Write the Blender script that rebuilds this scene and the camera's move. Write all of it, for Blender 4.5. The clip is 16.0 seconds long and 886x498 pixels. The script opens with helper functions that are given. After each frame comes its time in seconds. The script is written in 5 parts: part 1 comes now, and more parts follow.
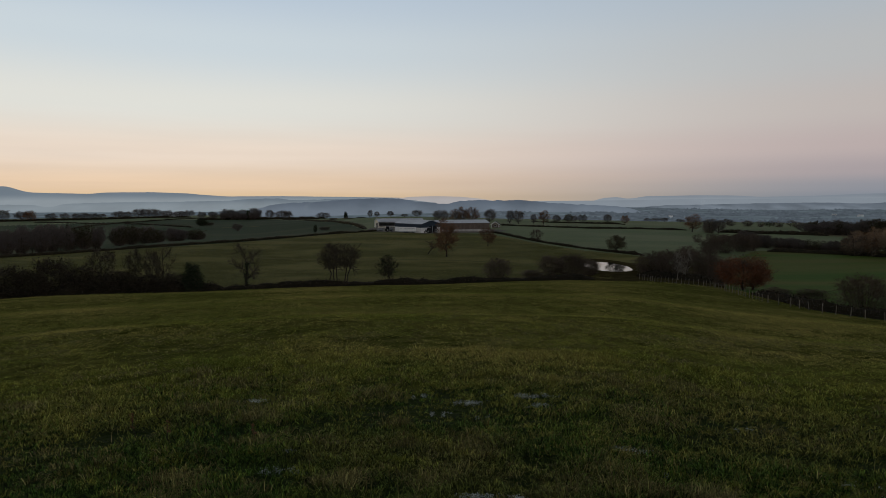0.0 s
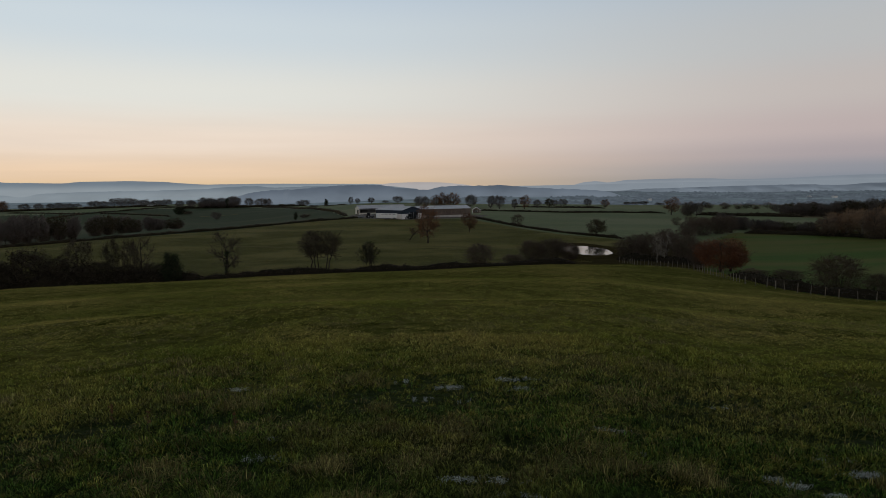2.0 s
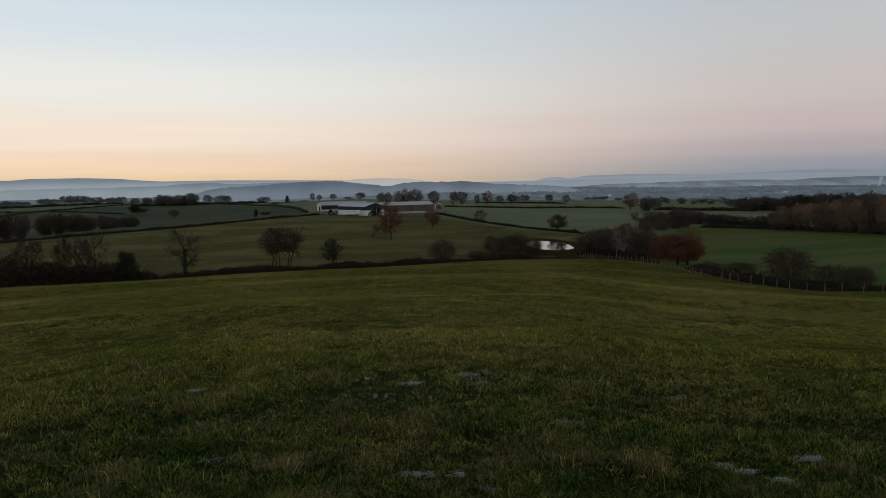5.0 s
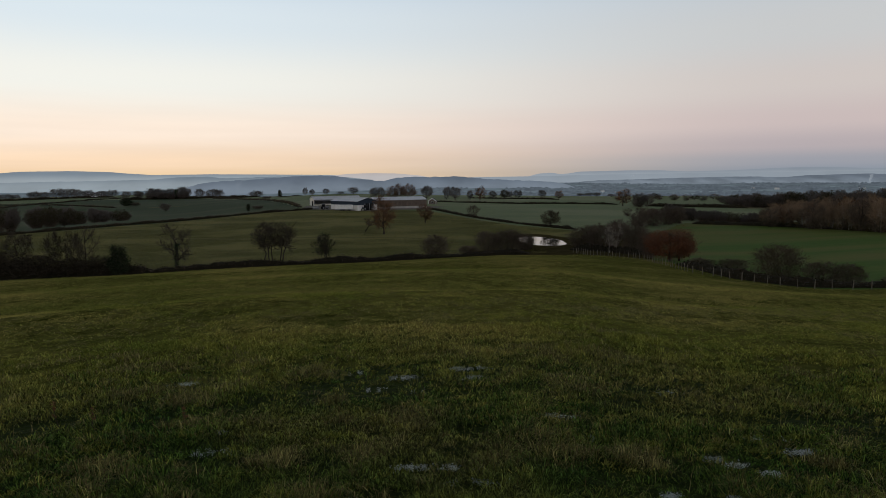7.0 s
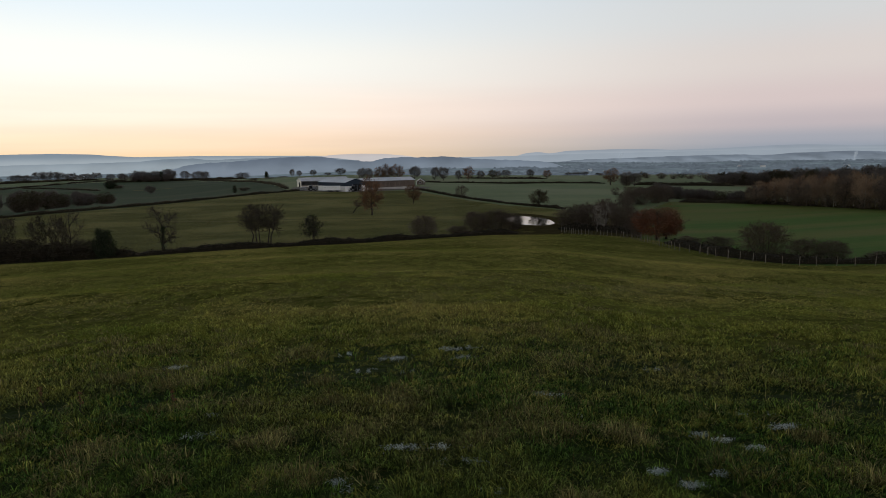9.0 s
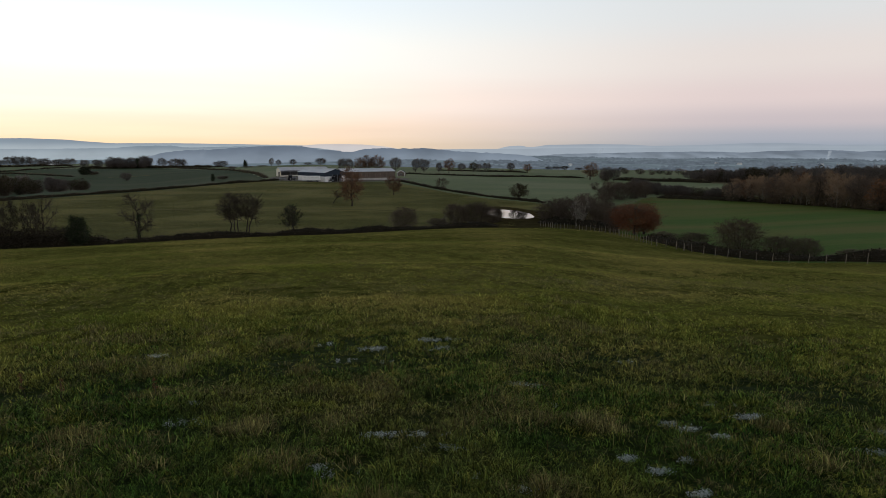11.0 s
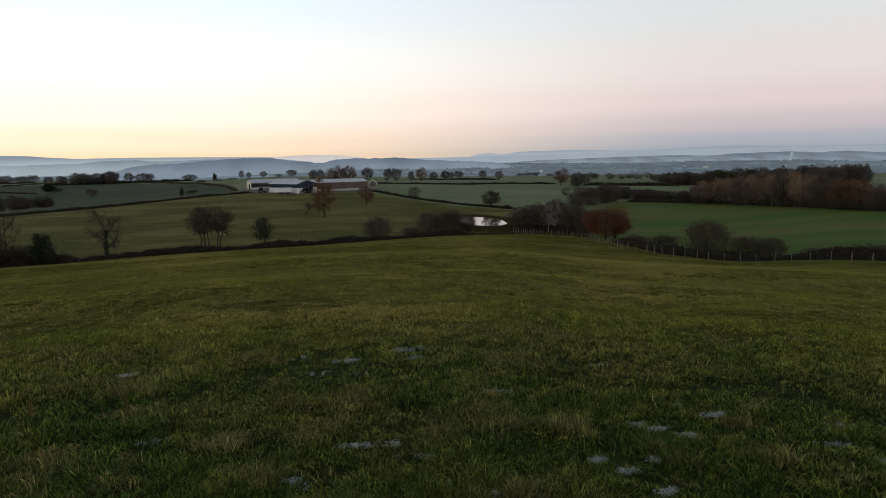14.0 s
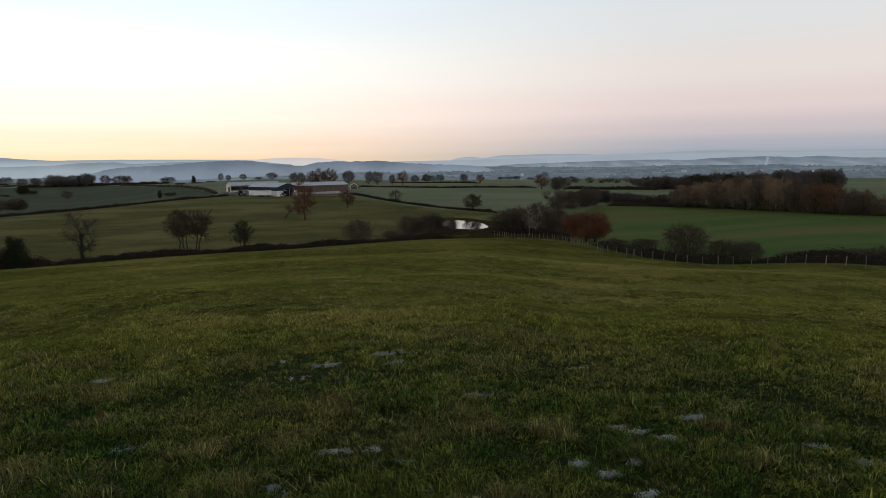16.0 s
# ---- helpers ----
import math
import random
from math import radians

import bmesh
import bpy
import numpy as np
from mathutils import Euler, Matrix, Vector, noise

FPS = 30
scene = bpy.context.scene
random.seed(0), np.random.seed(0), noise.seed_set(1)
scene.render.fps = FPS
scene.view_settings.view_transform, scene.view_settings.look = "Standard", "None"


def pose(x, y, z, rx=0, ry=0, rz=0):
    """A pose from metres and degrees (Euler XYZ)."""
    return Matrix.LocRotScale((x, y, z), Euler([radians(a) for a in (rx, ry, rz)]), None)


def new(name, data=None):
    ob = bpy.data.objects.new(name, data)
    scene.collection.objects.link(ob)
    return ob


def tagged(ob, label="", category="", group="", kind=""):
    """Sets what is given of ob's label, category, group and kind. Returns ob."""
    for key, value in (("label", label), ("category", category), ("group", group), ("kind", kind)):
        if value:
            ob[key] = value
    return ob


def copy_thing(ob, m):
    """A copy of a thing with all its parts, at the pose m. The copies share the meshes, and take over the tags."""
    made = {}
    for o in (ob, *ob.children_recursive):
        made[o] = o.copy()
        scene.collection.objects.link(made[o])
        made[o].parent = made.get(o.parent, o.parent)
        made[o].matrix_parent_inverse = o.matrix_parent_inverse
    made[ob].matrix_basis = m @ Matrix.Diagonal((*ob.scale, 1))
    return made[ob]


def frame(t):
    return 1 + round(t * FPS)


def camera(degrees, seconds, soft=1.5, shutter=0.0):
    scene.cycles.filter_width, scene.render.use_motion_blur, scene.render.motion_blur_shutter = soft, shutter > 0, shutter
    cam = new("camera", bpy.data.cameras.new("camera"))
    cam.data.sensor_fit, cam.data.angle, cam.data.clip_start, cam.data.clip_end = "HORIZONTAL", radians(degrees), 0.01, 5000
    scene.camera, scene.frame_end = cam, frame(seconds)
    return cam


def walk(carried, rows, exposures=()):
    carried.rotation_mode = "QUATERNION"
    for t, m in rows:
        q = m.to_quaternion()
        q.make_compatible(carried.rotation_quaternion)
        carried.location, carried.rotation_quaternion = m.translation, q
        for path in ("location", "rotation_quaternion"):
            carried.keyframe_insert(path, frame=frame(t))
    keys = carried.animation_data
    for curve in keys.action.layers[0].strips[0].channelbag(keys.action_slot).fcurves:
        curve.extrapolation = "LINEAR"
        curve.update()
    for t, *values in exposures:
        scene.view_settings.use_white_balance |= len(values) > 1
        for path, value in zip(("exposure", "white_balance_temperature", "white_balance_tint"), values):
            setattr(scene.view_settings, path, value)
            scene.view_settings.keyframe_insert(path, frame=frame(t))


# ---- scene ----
cam = camera(69.8, 16.0, soft=0.6)
# seconds, place of the eye in metres, turn to the left, tilt up, lean (degrees)
ROWS = [
    (0.0, -0.0, 0.0, 1.6, 0.0, -4.527, -0.0),
    (0.5, 0.012, -0.022, 1.6, -0.142, -4.305, -0.042),
    (1.0, 0.002, -0.039, 1.613, -0.876, -4.778, 0.321),
    (1.5, 0.018, -0.026, 1.614, -1.462, -5.215, 0.538),
    (2.0, 0.021, -0.01, 1.6, -1.717, -5.809, 0.609),
    (2.5, 0.015, 0.012, 1.605, -1.833, -6.17, 0.571),
    (3.0, 0.008, -0.025, 1.611, -2.005, -6.078, 0.324),
    (3.5, 0.019, -0.011, 1.604, -2.378, -6.062, 0.64),
    (4.0, 0.039, -0.019, 1.607, -3.617, -5.958, 1.03),
    (4.5, 0.059, -0.034, 1.606, -4.627, -6.097, 1.039),
    (7.0, 0.051, -0.039, 1.597, -5.675, -6.633, 0.442),
    (7.5, 0.049, -0.063, 1.604, -5.988, -7.407, 0.976),
    (8.0, 0.057, 0.014, 1.591, -6.423, -7.708, 1.04),
    (8.5, 0.062, -0.03, 1.6, -6.527, -7.878, 1.27),
    (9.0, 0.059, -0.024, 1.594, -6.762, -8.41, 0.843),
    (11.5, 0.032, -0.187, 1.636, -8.82, -9.15, -0.027),
    (12.0, 0.037, -0.214, 1.647, -9.08, -9.034, 0.49),
    (12.5, 0.048, -0.208, 1.645, -9.457, -8.926, 0.866),
    (13.0, 0.061, -0.197, 1.647, -9.685, -8.68, 0.94),
    (13.5, 0.051, -0.226, 1.654, -10.431, -8.421, 0.643),
    (14.0, 0.057, -0.229, 1.652, -10.99, -8.38, 0.929),
    (14.5, 0.066, -0.217, 1.652, -11.637, -8.341, 1.201),
    (15.0, 0.072, -0.208, 1.655, -12.516, -8.06, 0.889),
    (15.5, 0.075, -0.195, 1.639, -12.71, -7.98, 0.49),
    (16.0, 0.066, -0.202, 1.649, -12.656, -8.103, 0.691),
]
EXPOSURES = [(0.0, -0.13), (2.0, -0.10), (4.0, -0.01), (7.0, 0.15), (9.0, 0.34), (12.0, 0.52), (16.0, 0.51)]
walk(cam, [(t, pose(x, y, z, 90 + tilt, lean, turn)) for t, x, y, z, turn, tilt, lean in ROWS], EXPOSURES)

# ---------------------------------------------------------------- sky after sunset
world = bpy.data.worlds.new("evening_sky")
scene.world = world
world.use_nodes = True
wn, wl = world.node_tree.nodes, world.node_tree.links
for n in list(wn):
    wn.remove(n)


def sky_ramp(stops):
    ramp = wn.new("ShaderNodeValToRGB")
    ramp.color_ramp.interpolation = "EASE"
    while len(ramp.color_ramp.elements) < len(stops):
        ramp.color_ramp.elements.new(0.5)
    for el, (at, colour) in zip(ramp.color_ramp.elements, stops):
        el.position, el.color = at, (*colour, 1)
    return ramp


def wmath(op, a, b=None, clamp=False):
    n = wn.new("ShaderNodeMath")
    n.operation, n.use_clamp = op, clamp
    for socket, value in zip(n.inputs, (a, b)):
        if isinstance(value, (int, float)):
            socket.default_value = value
        elif value is not None:
            wl.new(value, socket)
    return n.outputs[0]


coord = wn.new("ShaderNodeTexCoord")
split = wn.new("ShaderNodeSeparateXYZ")
wl.new(coord.outputs["Generated"], split.inputs[0])
SUNSET = radians(-60)      # bearing of the afterglow
flat = wmath("SQRT", wmath("ADD", wmath("MULTIPLY", split.outputs[0], split.outputs[0]), wmath("MULTIPLY", split.outputs[1], split.outputs[1])))
toward = wmath("DIVIDE", wmath("ADD", wmath("MULTIPLY", split.outputs[0], math.sin(SUNSET)), wmath("MULTIPLY", split.outputs[1], math.cos(SUNSET))), wmath("MAXIMUM", flat, 0.001))
spread = wn.new("ShaderNodeMapRange")
spread.interpolation_type = "SMOOTHSTEP"
spread.inputs["From Min"].default_value, spread.inputs["From Max"].default_value = -0.12, 0.80
wl.new(toward, spread.inputs["Value"])
glow = sky_ramp([(0.0, (0.80, 0.575, 0.35)), (0.02, (0.87, 0.65, 0.455)), (0.064, (0.895, 0.755, 0.63)), (0.133, (0.81, 0.81, 0.755)), (0.22, (0.645, 0.725, 0.775)), (0.30, (0.53, 0.63, 0.74)), (0.5, (0.17, 0.20, 0.24)), (1.0, (0.055, 0.065, 0.085))])
dusk = sky_ramp([(0.0, (0.225, 0.262, 0.315)), (0.016, (0.295, 0.305, 0.345)), (0.038, (0.42, 0.37, 0.385)), (0.07, (0.53, 0.448, 0.44)), (0.12, (0.562, 0.51, 0.487)), (0.19, (0.52, 0.53, 0.535)), (0.28, (0.455, 0.515, 0.575)), (0.36, (0.36, 0.42, 0.48)), (0.5, (0.17, 0.20, 0.25)), (1.0, (0.055, 0.065, 0.085))])
anti = sky_ramp([(0.0, (0.30, 0.31, 0.39)), (0.05, (0.43, 0.41, 0.46)), (0.14, (0.74, 0.63, 0.61)), (0.28, (0.70, 0.67, 0.68)), (0.5, (0.33, 0.37, 0.41)), (1.0, (0.06, 0.07, 0.09))])
for r in (glow, dusk, anti):
    wl.new(split.outputs[2], r.inputs[0])


def wmix(fac, a, b):
    n = wn.new("ShaderNodeMix")
    n.data_type = "RGBA"
    wl.new(fac, n.inputs["Factor"])
    wl.new(a, n.inputs["A"])
    wl.new(b, n.inputs["B"])
    return n.outputs["Result"]


# the pink band of the opposite sky, behind the viewpoint
away = wn.new("ShaderNodeMapRange")
away.interpolation_type = "SMOOTHSTEP"
away.inputs["From Min"].default_value, away.inputs["From Max"].default_value = -0.33, -0.75
wl.new(toward, away.inputs["Value"])
core = sky_ramp([(0.0, (2.6, 1.35, 0.55)), (0.06, (2.4, 1.45, 0.70)), (0.16, (1.35, 1.10, 0.75)), (0.30, (0.66, 0.72, 0.76)), (0.5, (0.18, 0.21, 0.25)), (1.0, (0.06, 0.07, 0.09))])
wl.new(split.outputs[2], core.inputs[0])
hot = wn.new("ShaderNodeMapRange")
hot.interpolation_type = "SMOOTHSTEP"
hot.inputs["From Min"].default_value, hot.inputs["From Max"].default_value = 0.92, 1.0
wl.new(toward, hot.inputs["Value"])
colour = wmix(spread.outputs[0], dusk.outputs[0], wmix(hot.outputs[0], glow.outputs[0], core.outputs[0]))
colour = wmix(away.outputs[0], colour, anti.outputs[0])
# thin drifts of smoke and haze low in the sky
drift = wn.new("ShaderNodeMapping")
drift.inputs["Scale"].default_value = (2.2, 2.2, 34.0)
wl.new(coord.outputs["Generated"], drift.inputs["Vector"])
wisp = wn.new("ShaderNodeTexNoise")
wisp.inputs["Scale"].default_value, wisp.inputs["Detail"].default_value = 1.6, 3
wl.new(drift.outputs[0], wisp.inputs["Vector"])
low_down = wmath("SUBTRACT", 1.0, wmath("MULTIPLY", split.outputs[2], 7.0), clamp=True)
veil = wmath("MULTIPLY", wmath("SUBTRACT", wisp.outputs["Fac"], 0.44), wmath("MULTIPLY", wmath("MULTIPLY", low_down, spread.outputs[0]), 0.26))
dim = wn.new("ShaderNodeHueSaturation")
wl.new(wmath("SUBTRACT", 1.0, veil), dim.inputs["Value"])
wl.new(colour, dim.inputs["Color"])
colour = dim.outputs[0]
back = wn.new("ShaderNodeBackground")
back.inputs["Strength"].default_value = 1.0
wl.new(colour, back.inputs["Color"])
wout = wn.new("ShaderNodeOutputWorld")
wl.new(back.outputs[0], wout.inputs["Surface"])

# ---------------------------------------------------------------- materials
def material(name, low, high, scale=3.0, rough=0.85, bump=0.0, fine=None, metal=0.0, vary=0.0, fine_mix=0.5, stretch=(1, 1, 1), spec=0.05, patches=None, islands=0.0):
    """A matt surface of two mottled colours with grain: scale is in patches per metre; fine is the grain's scale; vary is by piece; patches: (scale, colour, amount)."""
    m = bpy.data.materials.new(name)
    m.use_nodes = True
    nodes, links = m.node_tree.nodes, m.node_tree.links
    bsdf = nodes["Principled BSDF"]
    bsdf.inputs["Roughness"].default_value, bsdf.inputs["Metallic"].default_value = rough, metal
    bsdf.inputs["Specular IOR Level"].default_value = spec
    geo = nodes.new("ShaderNodeNewGeometry")
    place = nodes.new("ShaderNodeMapping")
    place.inputs["Scale"].default_value = stretch
    links.new(geo.outputs["Position"], place.inputs["Vector"])

    def grain(size, detail, lo, hi):
        n = nodes.new("ShaderNodeTexNoise")
        n.inputs["Scale"].default_value, n.inputs["Detail"].default_value = size, detail
        links.new(place.outputs[0], n.inputs["Vector"])
        r = nodes.new("ShaderNodeMapRange")
        r.inputs["From Min"].default_value, r.inputs["From Max"].default_value = lo, hi
        links.new(n.outputs["Fac"], r.inputs["Value"])
        return r.outputs[0]

    def mix(fac, a, b):
        n = nodes.new("ShaderNodeMix")
        n.data_type = "RGBA"
        for socket, v in ((n.inputs["Factor"], fac), (n.inputs["A"], a), (n.inputs["B"], b)):
            if isinstance(v, tuple):
                socket.default_value = (*v, 1)
            elif isinstance(v, (int, float)):
                socket.default_value = v
            else:
                links.new(v, socket)
        return n.outputs["Result"]

    colour = mix(grain(scale, 4, 0.3, 0.7), low, high)
    fine_out = None
    if fine:
        fine_out = grain(fine, 3, 0.3, 0.7)
        f = nodes.new("ShaderNodeMath")
        f.operation = "MULTIPLY"
        f.inputs[1].default_value = fine_mix
        links.new(fine_out, f.inputs[0])
        colour = mix(f.outputs[0], colour, tuple(c * 0.45 for c in low))
    if patches:
        f = nodes.new("ShaderNodeMath")
        f.operation = "MULTIPLY"
        f.inputs[1].default_value = patches[2]
        links.new(grain(patches[0], 3, 0.45, 0.62), f.inputs[0])
        colour = mix(f.outputs[0], colour, patches[1])
    if vary:
        info = nodes.new("ShaderNodeObjectInfo")
        isl = nodes.new("ShaderNodeNewGeometry")
        add = nodes.new("ShaderNodeMath")
        add.operation = "ADD"
        links.new(info.outputs["Random"], add.inputs[0])
        links.new(isl.outputs["Random Per Island"], add.inputs[1])
        hsv = nodes.new("ShaderNodeHueSaturation")
        r = nodes.new("ShaderNodeMapRange")
        r.inputs["From Max"].default_value = 2.0
        r.inputs["To Min"].default_value, r.inputs["To Max"].default_value = 1 - vary, 1 + vary
        links.new(add.outputs[0], r.inputs["Value"])
        links.new(r.outputs[0], hsv.inputs["Value"])
        links.new(colour, hsv.inputs["Color"])
        colour = hsv.outputs[0]
    if islands:
        isl = nodes.new("ShaderNodeNewGeometry")
        hsv = nodes.new("ShaderNodeHueSaturation")
        for socket, lo, hi in (("Value", 1 - 0.82 * islands, 1 + 2.2 * islands), ("Hue", 0.475, 0.515)):
            r = nodes.new("ShaderNodeMapRange")
            r.inputs["To Min"].default_value, r.inputs["To Max"].default_value = lo, hi
            source = isl.outputs["Random Per Island"]
            if socket == "Hue":
                f = nodes.new("ShaderNodeMath")
                f.operation = "MULTIPLY"
                f.inputs[1].default_value = 37.0
                links.new(source, f.inputs[0])
                g = nodes.new("ShaderNodeMath")
                g.operation = "FRACT"
                links.new(f.outputs[0], g.inputs[0])
                source = g.outputs[0]
            else:
                f = nodes.new("ShaderNodeMath")
                f.operation = "POWER"
                f.inputs[1].default_value = 3.0
                links.new(source, f.inputs[0])
                source = f.outputs[0]
            links.new(source, r.inputs["Value"])
            links.new(r.outputs[0], hsv.inputs[socket])
        links.new(colour, hsv.inputs["Color"])
        colour = hsv.outputs[0]
    links.new(colour, bsdf.inputs["Base Color"])
    if bump:
        b = nodes.new("ShaderNodeBump")
        b.inputs["Strength"].default_value, b.inputs["Distance"].default_value = 0.8, bump
        links.new(fine_out if fine_out else grain(scale * 6, 4, 0.2, 0.8), b.inputs["Height"])
        links.new(b.outputs[0], bsdf.inputs["Normal"])
    return m


# shade in the gaps between near tufts is put into this dark ground
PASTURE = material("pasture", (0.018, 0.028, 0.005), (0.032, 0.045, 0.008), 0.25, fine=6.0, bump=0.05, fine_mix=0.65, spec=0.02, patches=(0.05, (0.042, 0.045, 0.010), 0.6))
# brighter ground past about 8 m; its dark mottle paints shaded gaps between tussocks
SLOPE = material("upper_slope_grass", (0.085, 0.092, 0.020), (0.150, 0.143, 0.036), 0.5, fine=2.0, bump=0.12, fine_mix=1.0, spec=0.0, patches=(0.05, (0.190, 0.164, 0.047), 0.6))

MEADOW = material("meadow", (0.098, 0.101, 0.025), (0.148, 0.141, 0.040), 0.16, fine=1.7, bump=0.14, fine_mix=0.75, stretch=(0.8, 1.3, 1), spec=0.03, patches=(0.05, (0.195, 0.168, 0.060), 0.7))
# lightened greyish green: haze over these fields is put into the colour
LEY = material("ley_field", (0.126, 0.162, 0.076), (0.166, 0.196, 0.093), 0.03, fine=0.6, bump=0.05, fine_mix=0.4, stretch=(0.5, 1.5, 1), spec=0.05, patches=(0.012, (0.192, 0.202, 0.110), 0.6))
# darker copy of LEY for the fields to the west
DARK_LEY = material("old_pasture", (0.026, 0.048, 0.017), (0.039, 0.063, 0.022), 0.03, fine=0.6, bump=0.05, fine_mix=0.4, stretch=(0.5, 1.5, 1), spec=0.05, patches=(0.014, (0.053, 0.066, 0.030), 0.6))
WHEAT = material("winter_wheat", (0.054, 0.108, 0.016), (0.084, 0.138, 0.023), 0.03, fine=0.9, bump=0.04, fine_mix=0.35, stretch=(0.25, 1.5, 1), spec=0.03, patches=(0.03, (0.126, 0.114, 0.036), 0.7))
STUBBLE = material("stubble", (0.16, 0.135, 0.08), (0.22, 0.18, 0.11), 0.05, fine=0.7, fine_mix=0.4, spec=0.0)
PALE_GRASS = material("pale_trodden_grass", (0.135, 0.125, 0.050), (0.190, 0.170, 0.080), 0.3, fine=2.0, fine_mix=0.5, spec=0.0)
ROUGH_GRASS = material("rough_bank", (0.042, 0.036, 0.014), (0.085, 0.066, 0.030), 0.4, fine=3.0, bump=0.1, fine_mix=0.6, spec=0.0)
BARK = material("bark", (0.050, 0.040, 0.032), (0.085, 0.070, 0.056), 2.0, fine=9.0, bump=0.02)
PALE_BARK = material("pale_bark", (0.26, 0.23, 0.19), (0.36, 0.32, 0.27), 2.0, fine=9.0, bump=0.02)
TWIG = material("twigs", (0.105, 0.082, 0.064), (0.165, 0.128, 0.100), 0.8, vary=0.3)
TAN_TWIG = material("tan_twigs", (0.200, 0.140, 0.092), (0.300, 0.215, 0.140), 0.5, vary=0.3)
GREY_TWIG = material("grey_twigs", (0.118, 0.102, 0.092), (0.175, 0.150, 0.132), 0.5, vary=0.3)
ASH_TWIG = material("ash_twigs", (0.066, 0.056, 0.042), (0.108, 0.090, 0.068), 0.8, vary=0.3)
OAK_LEAF = material("withered_oak_leaves", (0.128, 0.062, 0.030), (0.215, 0.110, 0.054), 0.7, vary=0.45, rough=0.7)
BEECH_LEAF = material("russet_leaves", (0.132, 0.050, 0.025), (0.200, 0.080, 0.038), 0.7, vary=0.45, rough=0.7)
HOLLY_LEAF = material("evergreen_leaves", (0.016, 0.028, 0.013), (0.030, 0.045, 0.020), 0.9, vary=0.4, rough=0.6)
DULL_LEAF = material("dull_oak_leaves", (0.034, 0.034, 0.017), (0.066, 0.054, 0.027), 0.9, vary=0.4, rough=0.7)
HEDGE_LEAF = material("hedge_leaves", (0.052, 0.048, 0.022), (0.104, 0.080, 0.042), 0.3, vary=0.5)
# leaf colour set very dark so the brook growth renders near black
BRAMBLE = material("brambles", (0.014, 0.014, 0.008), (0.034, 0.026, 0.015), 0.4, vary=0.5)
# solid core inside the hedges, much darker than the bark
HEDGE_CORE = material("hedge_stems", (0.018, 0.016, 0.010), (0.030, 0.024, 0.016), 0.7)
POST_WOOD = material("weathered_post", (0.15, 0.125, 0.095), (0.30, 0.26, 0.20), 4.0, fine=14.0, vary=0.45)
WIRE = material("fence_wire", (0.22, 0.22, 0.22), (0.30, 0.30, 0.30), 2.0, rough=0.5, metal=0.6)
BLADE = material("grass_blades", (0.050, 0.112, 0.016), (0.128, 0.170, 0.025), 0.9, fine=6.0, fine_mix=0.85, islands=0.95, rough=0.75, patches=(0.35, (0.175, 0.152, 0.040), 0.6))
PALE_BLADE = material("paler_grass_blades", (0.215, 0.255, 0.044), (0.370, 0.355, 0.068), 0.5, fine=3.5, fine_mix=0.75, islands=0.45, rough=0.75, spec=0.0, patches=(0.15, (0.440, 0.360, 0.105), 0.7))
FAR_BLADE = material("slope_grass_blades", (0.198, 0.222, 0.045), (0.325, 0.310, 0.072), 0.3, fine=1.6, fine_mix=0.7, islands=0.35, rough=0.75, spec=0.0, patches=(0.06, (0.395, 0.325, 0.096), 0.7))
MEADOW_BLADE = material("meadow_grass_blades", (0.120, 0.128, 0.030), (0.205, 0.188, 0.054), 0.12, fine=0.9, fine_mix=0.6, islands=0.4, spec=0.0, patches=(0.04, (0.240, 0.200, 0.072), 0.6))
STRAW = material("dead_grass", (0.152, 0.136, 0.040), (0.262, 0.230, 0.080), 0.9, islands=0.6, rough=0.75)
FROST = material("frost", (0.36, 0.39, 0.37), (0.60, 0.64, 0.61), 6.0, rough=0.6, vary=0.3)
ROOF = material("fibre_cement_roof", (0.44, 0.445, 0.455), (0.56, 0.56, 0.565), 0.35, fine=5.0, rough=0.45, fine_mix=0.15, spec=0.5)
CLADDING = material("dark_blue_cladding", (0.030, 0.042, 0.060), (0.042, 0.056, 0.076), 0.4, fine=3.0, rough=0.75, fine_mix=0.2)
WHITE_WALL = material("white_wall", (0.78, 0.77, 0.74), (0.86, 0.85, 0.82), 0.5, fine=3.0, fine_mix=0.10)
CREAM_WALL = material("cream_wall", (0.70, 0.66, 0.57), (0.80, 0.76, 0.67), 0.5, fine=3.0, fine_mix=0.12)
PALE_BLOCK = material("pale_block_wall", (0.38, 0.36, 0.33), (0.52, 0.49, 0.45), 0.6, fine=3.0, fine_mix=0.25)
BOARDING = material("timber_boarding", (0.135, 0.105, 0.085), (0.200, 0.155, 0.125), 0.6, fine=4.0, vary=0.25)
STEEL = material("galvanised_steel", (0.22, 0.23, 0.24), (0.32, 0.33, 0.34), 0.8, rough=0.45, metal=0.7, spec=0.4)
# near-black colour stands in for the unlit inside of openings and cabs
DARK_INSIDE = material("dark_interior", (0.012, 0.012, 0.014), (0.022, 0.022, 0.024), 0.5)
RUBBER = material("tyre_rubber", (0.015, 0.015, 0.016), (0.03, 0.03, 0.03), 5.0)
GREY_PAINT = material("grey_paint", (0.16, 0.17, 0.18), (0.22, 0.23, 0.24), 1.0, rough=0.5, spec=0.4)
CONCRETE = material("concrete_yard", (0.12, 0.105, 0.085), (0.19, 0.165, 0.135), 0.3, fine=2.0)
SLATE = material("slate_roof", (0.05, 0.05, 0.055), (0.09, 0.09, 0.095), 0.8, fine=4.0)


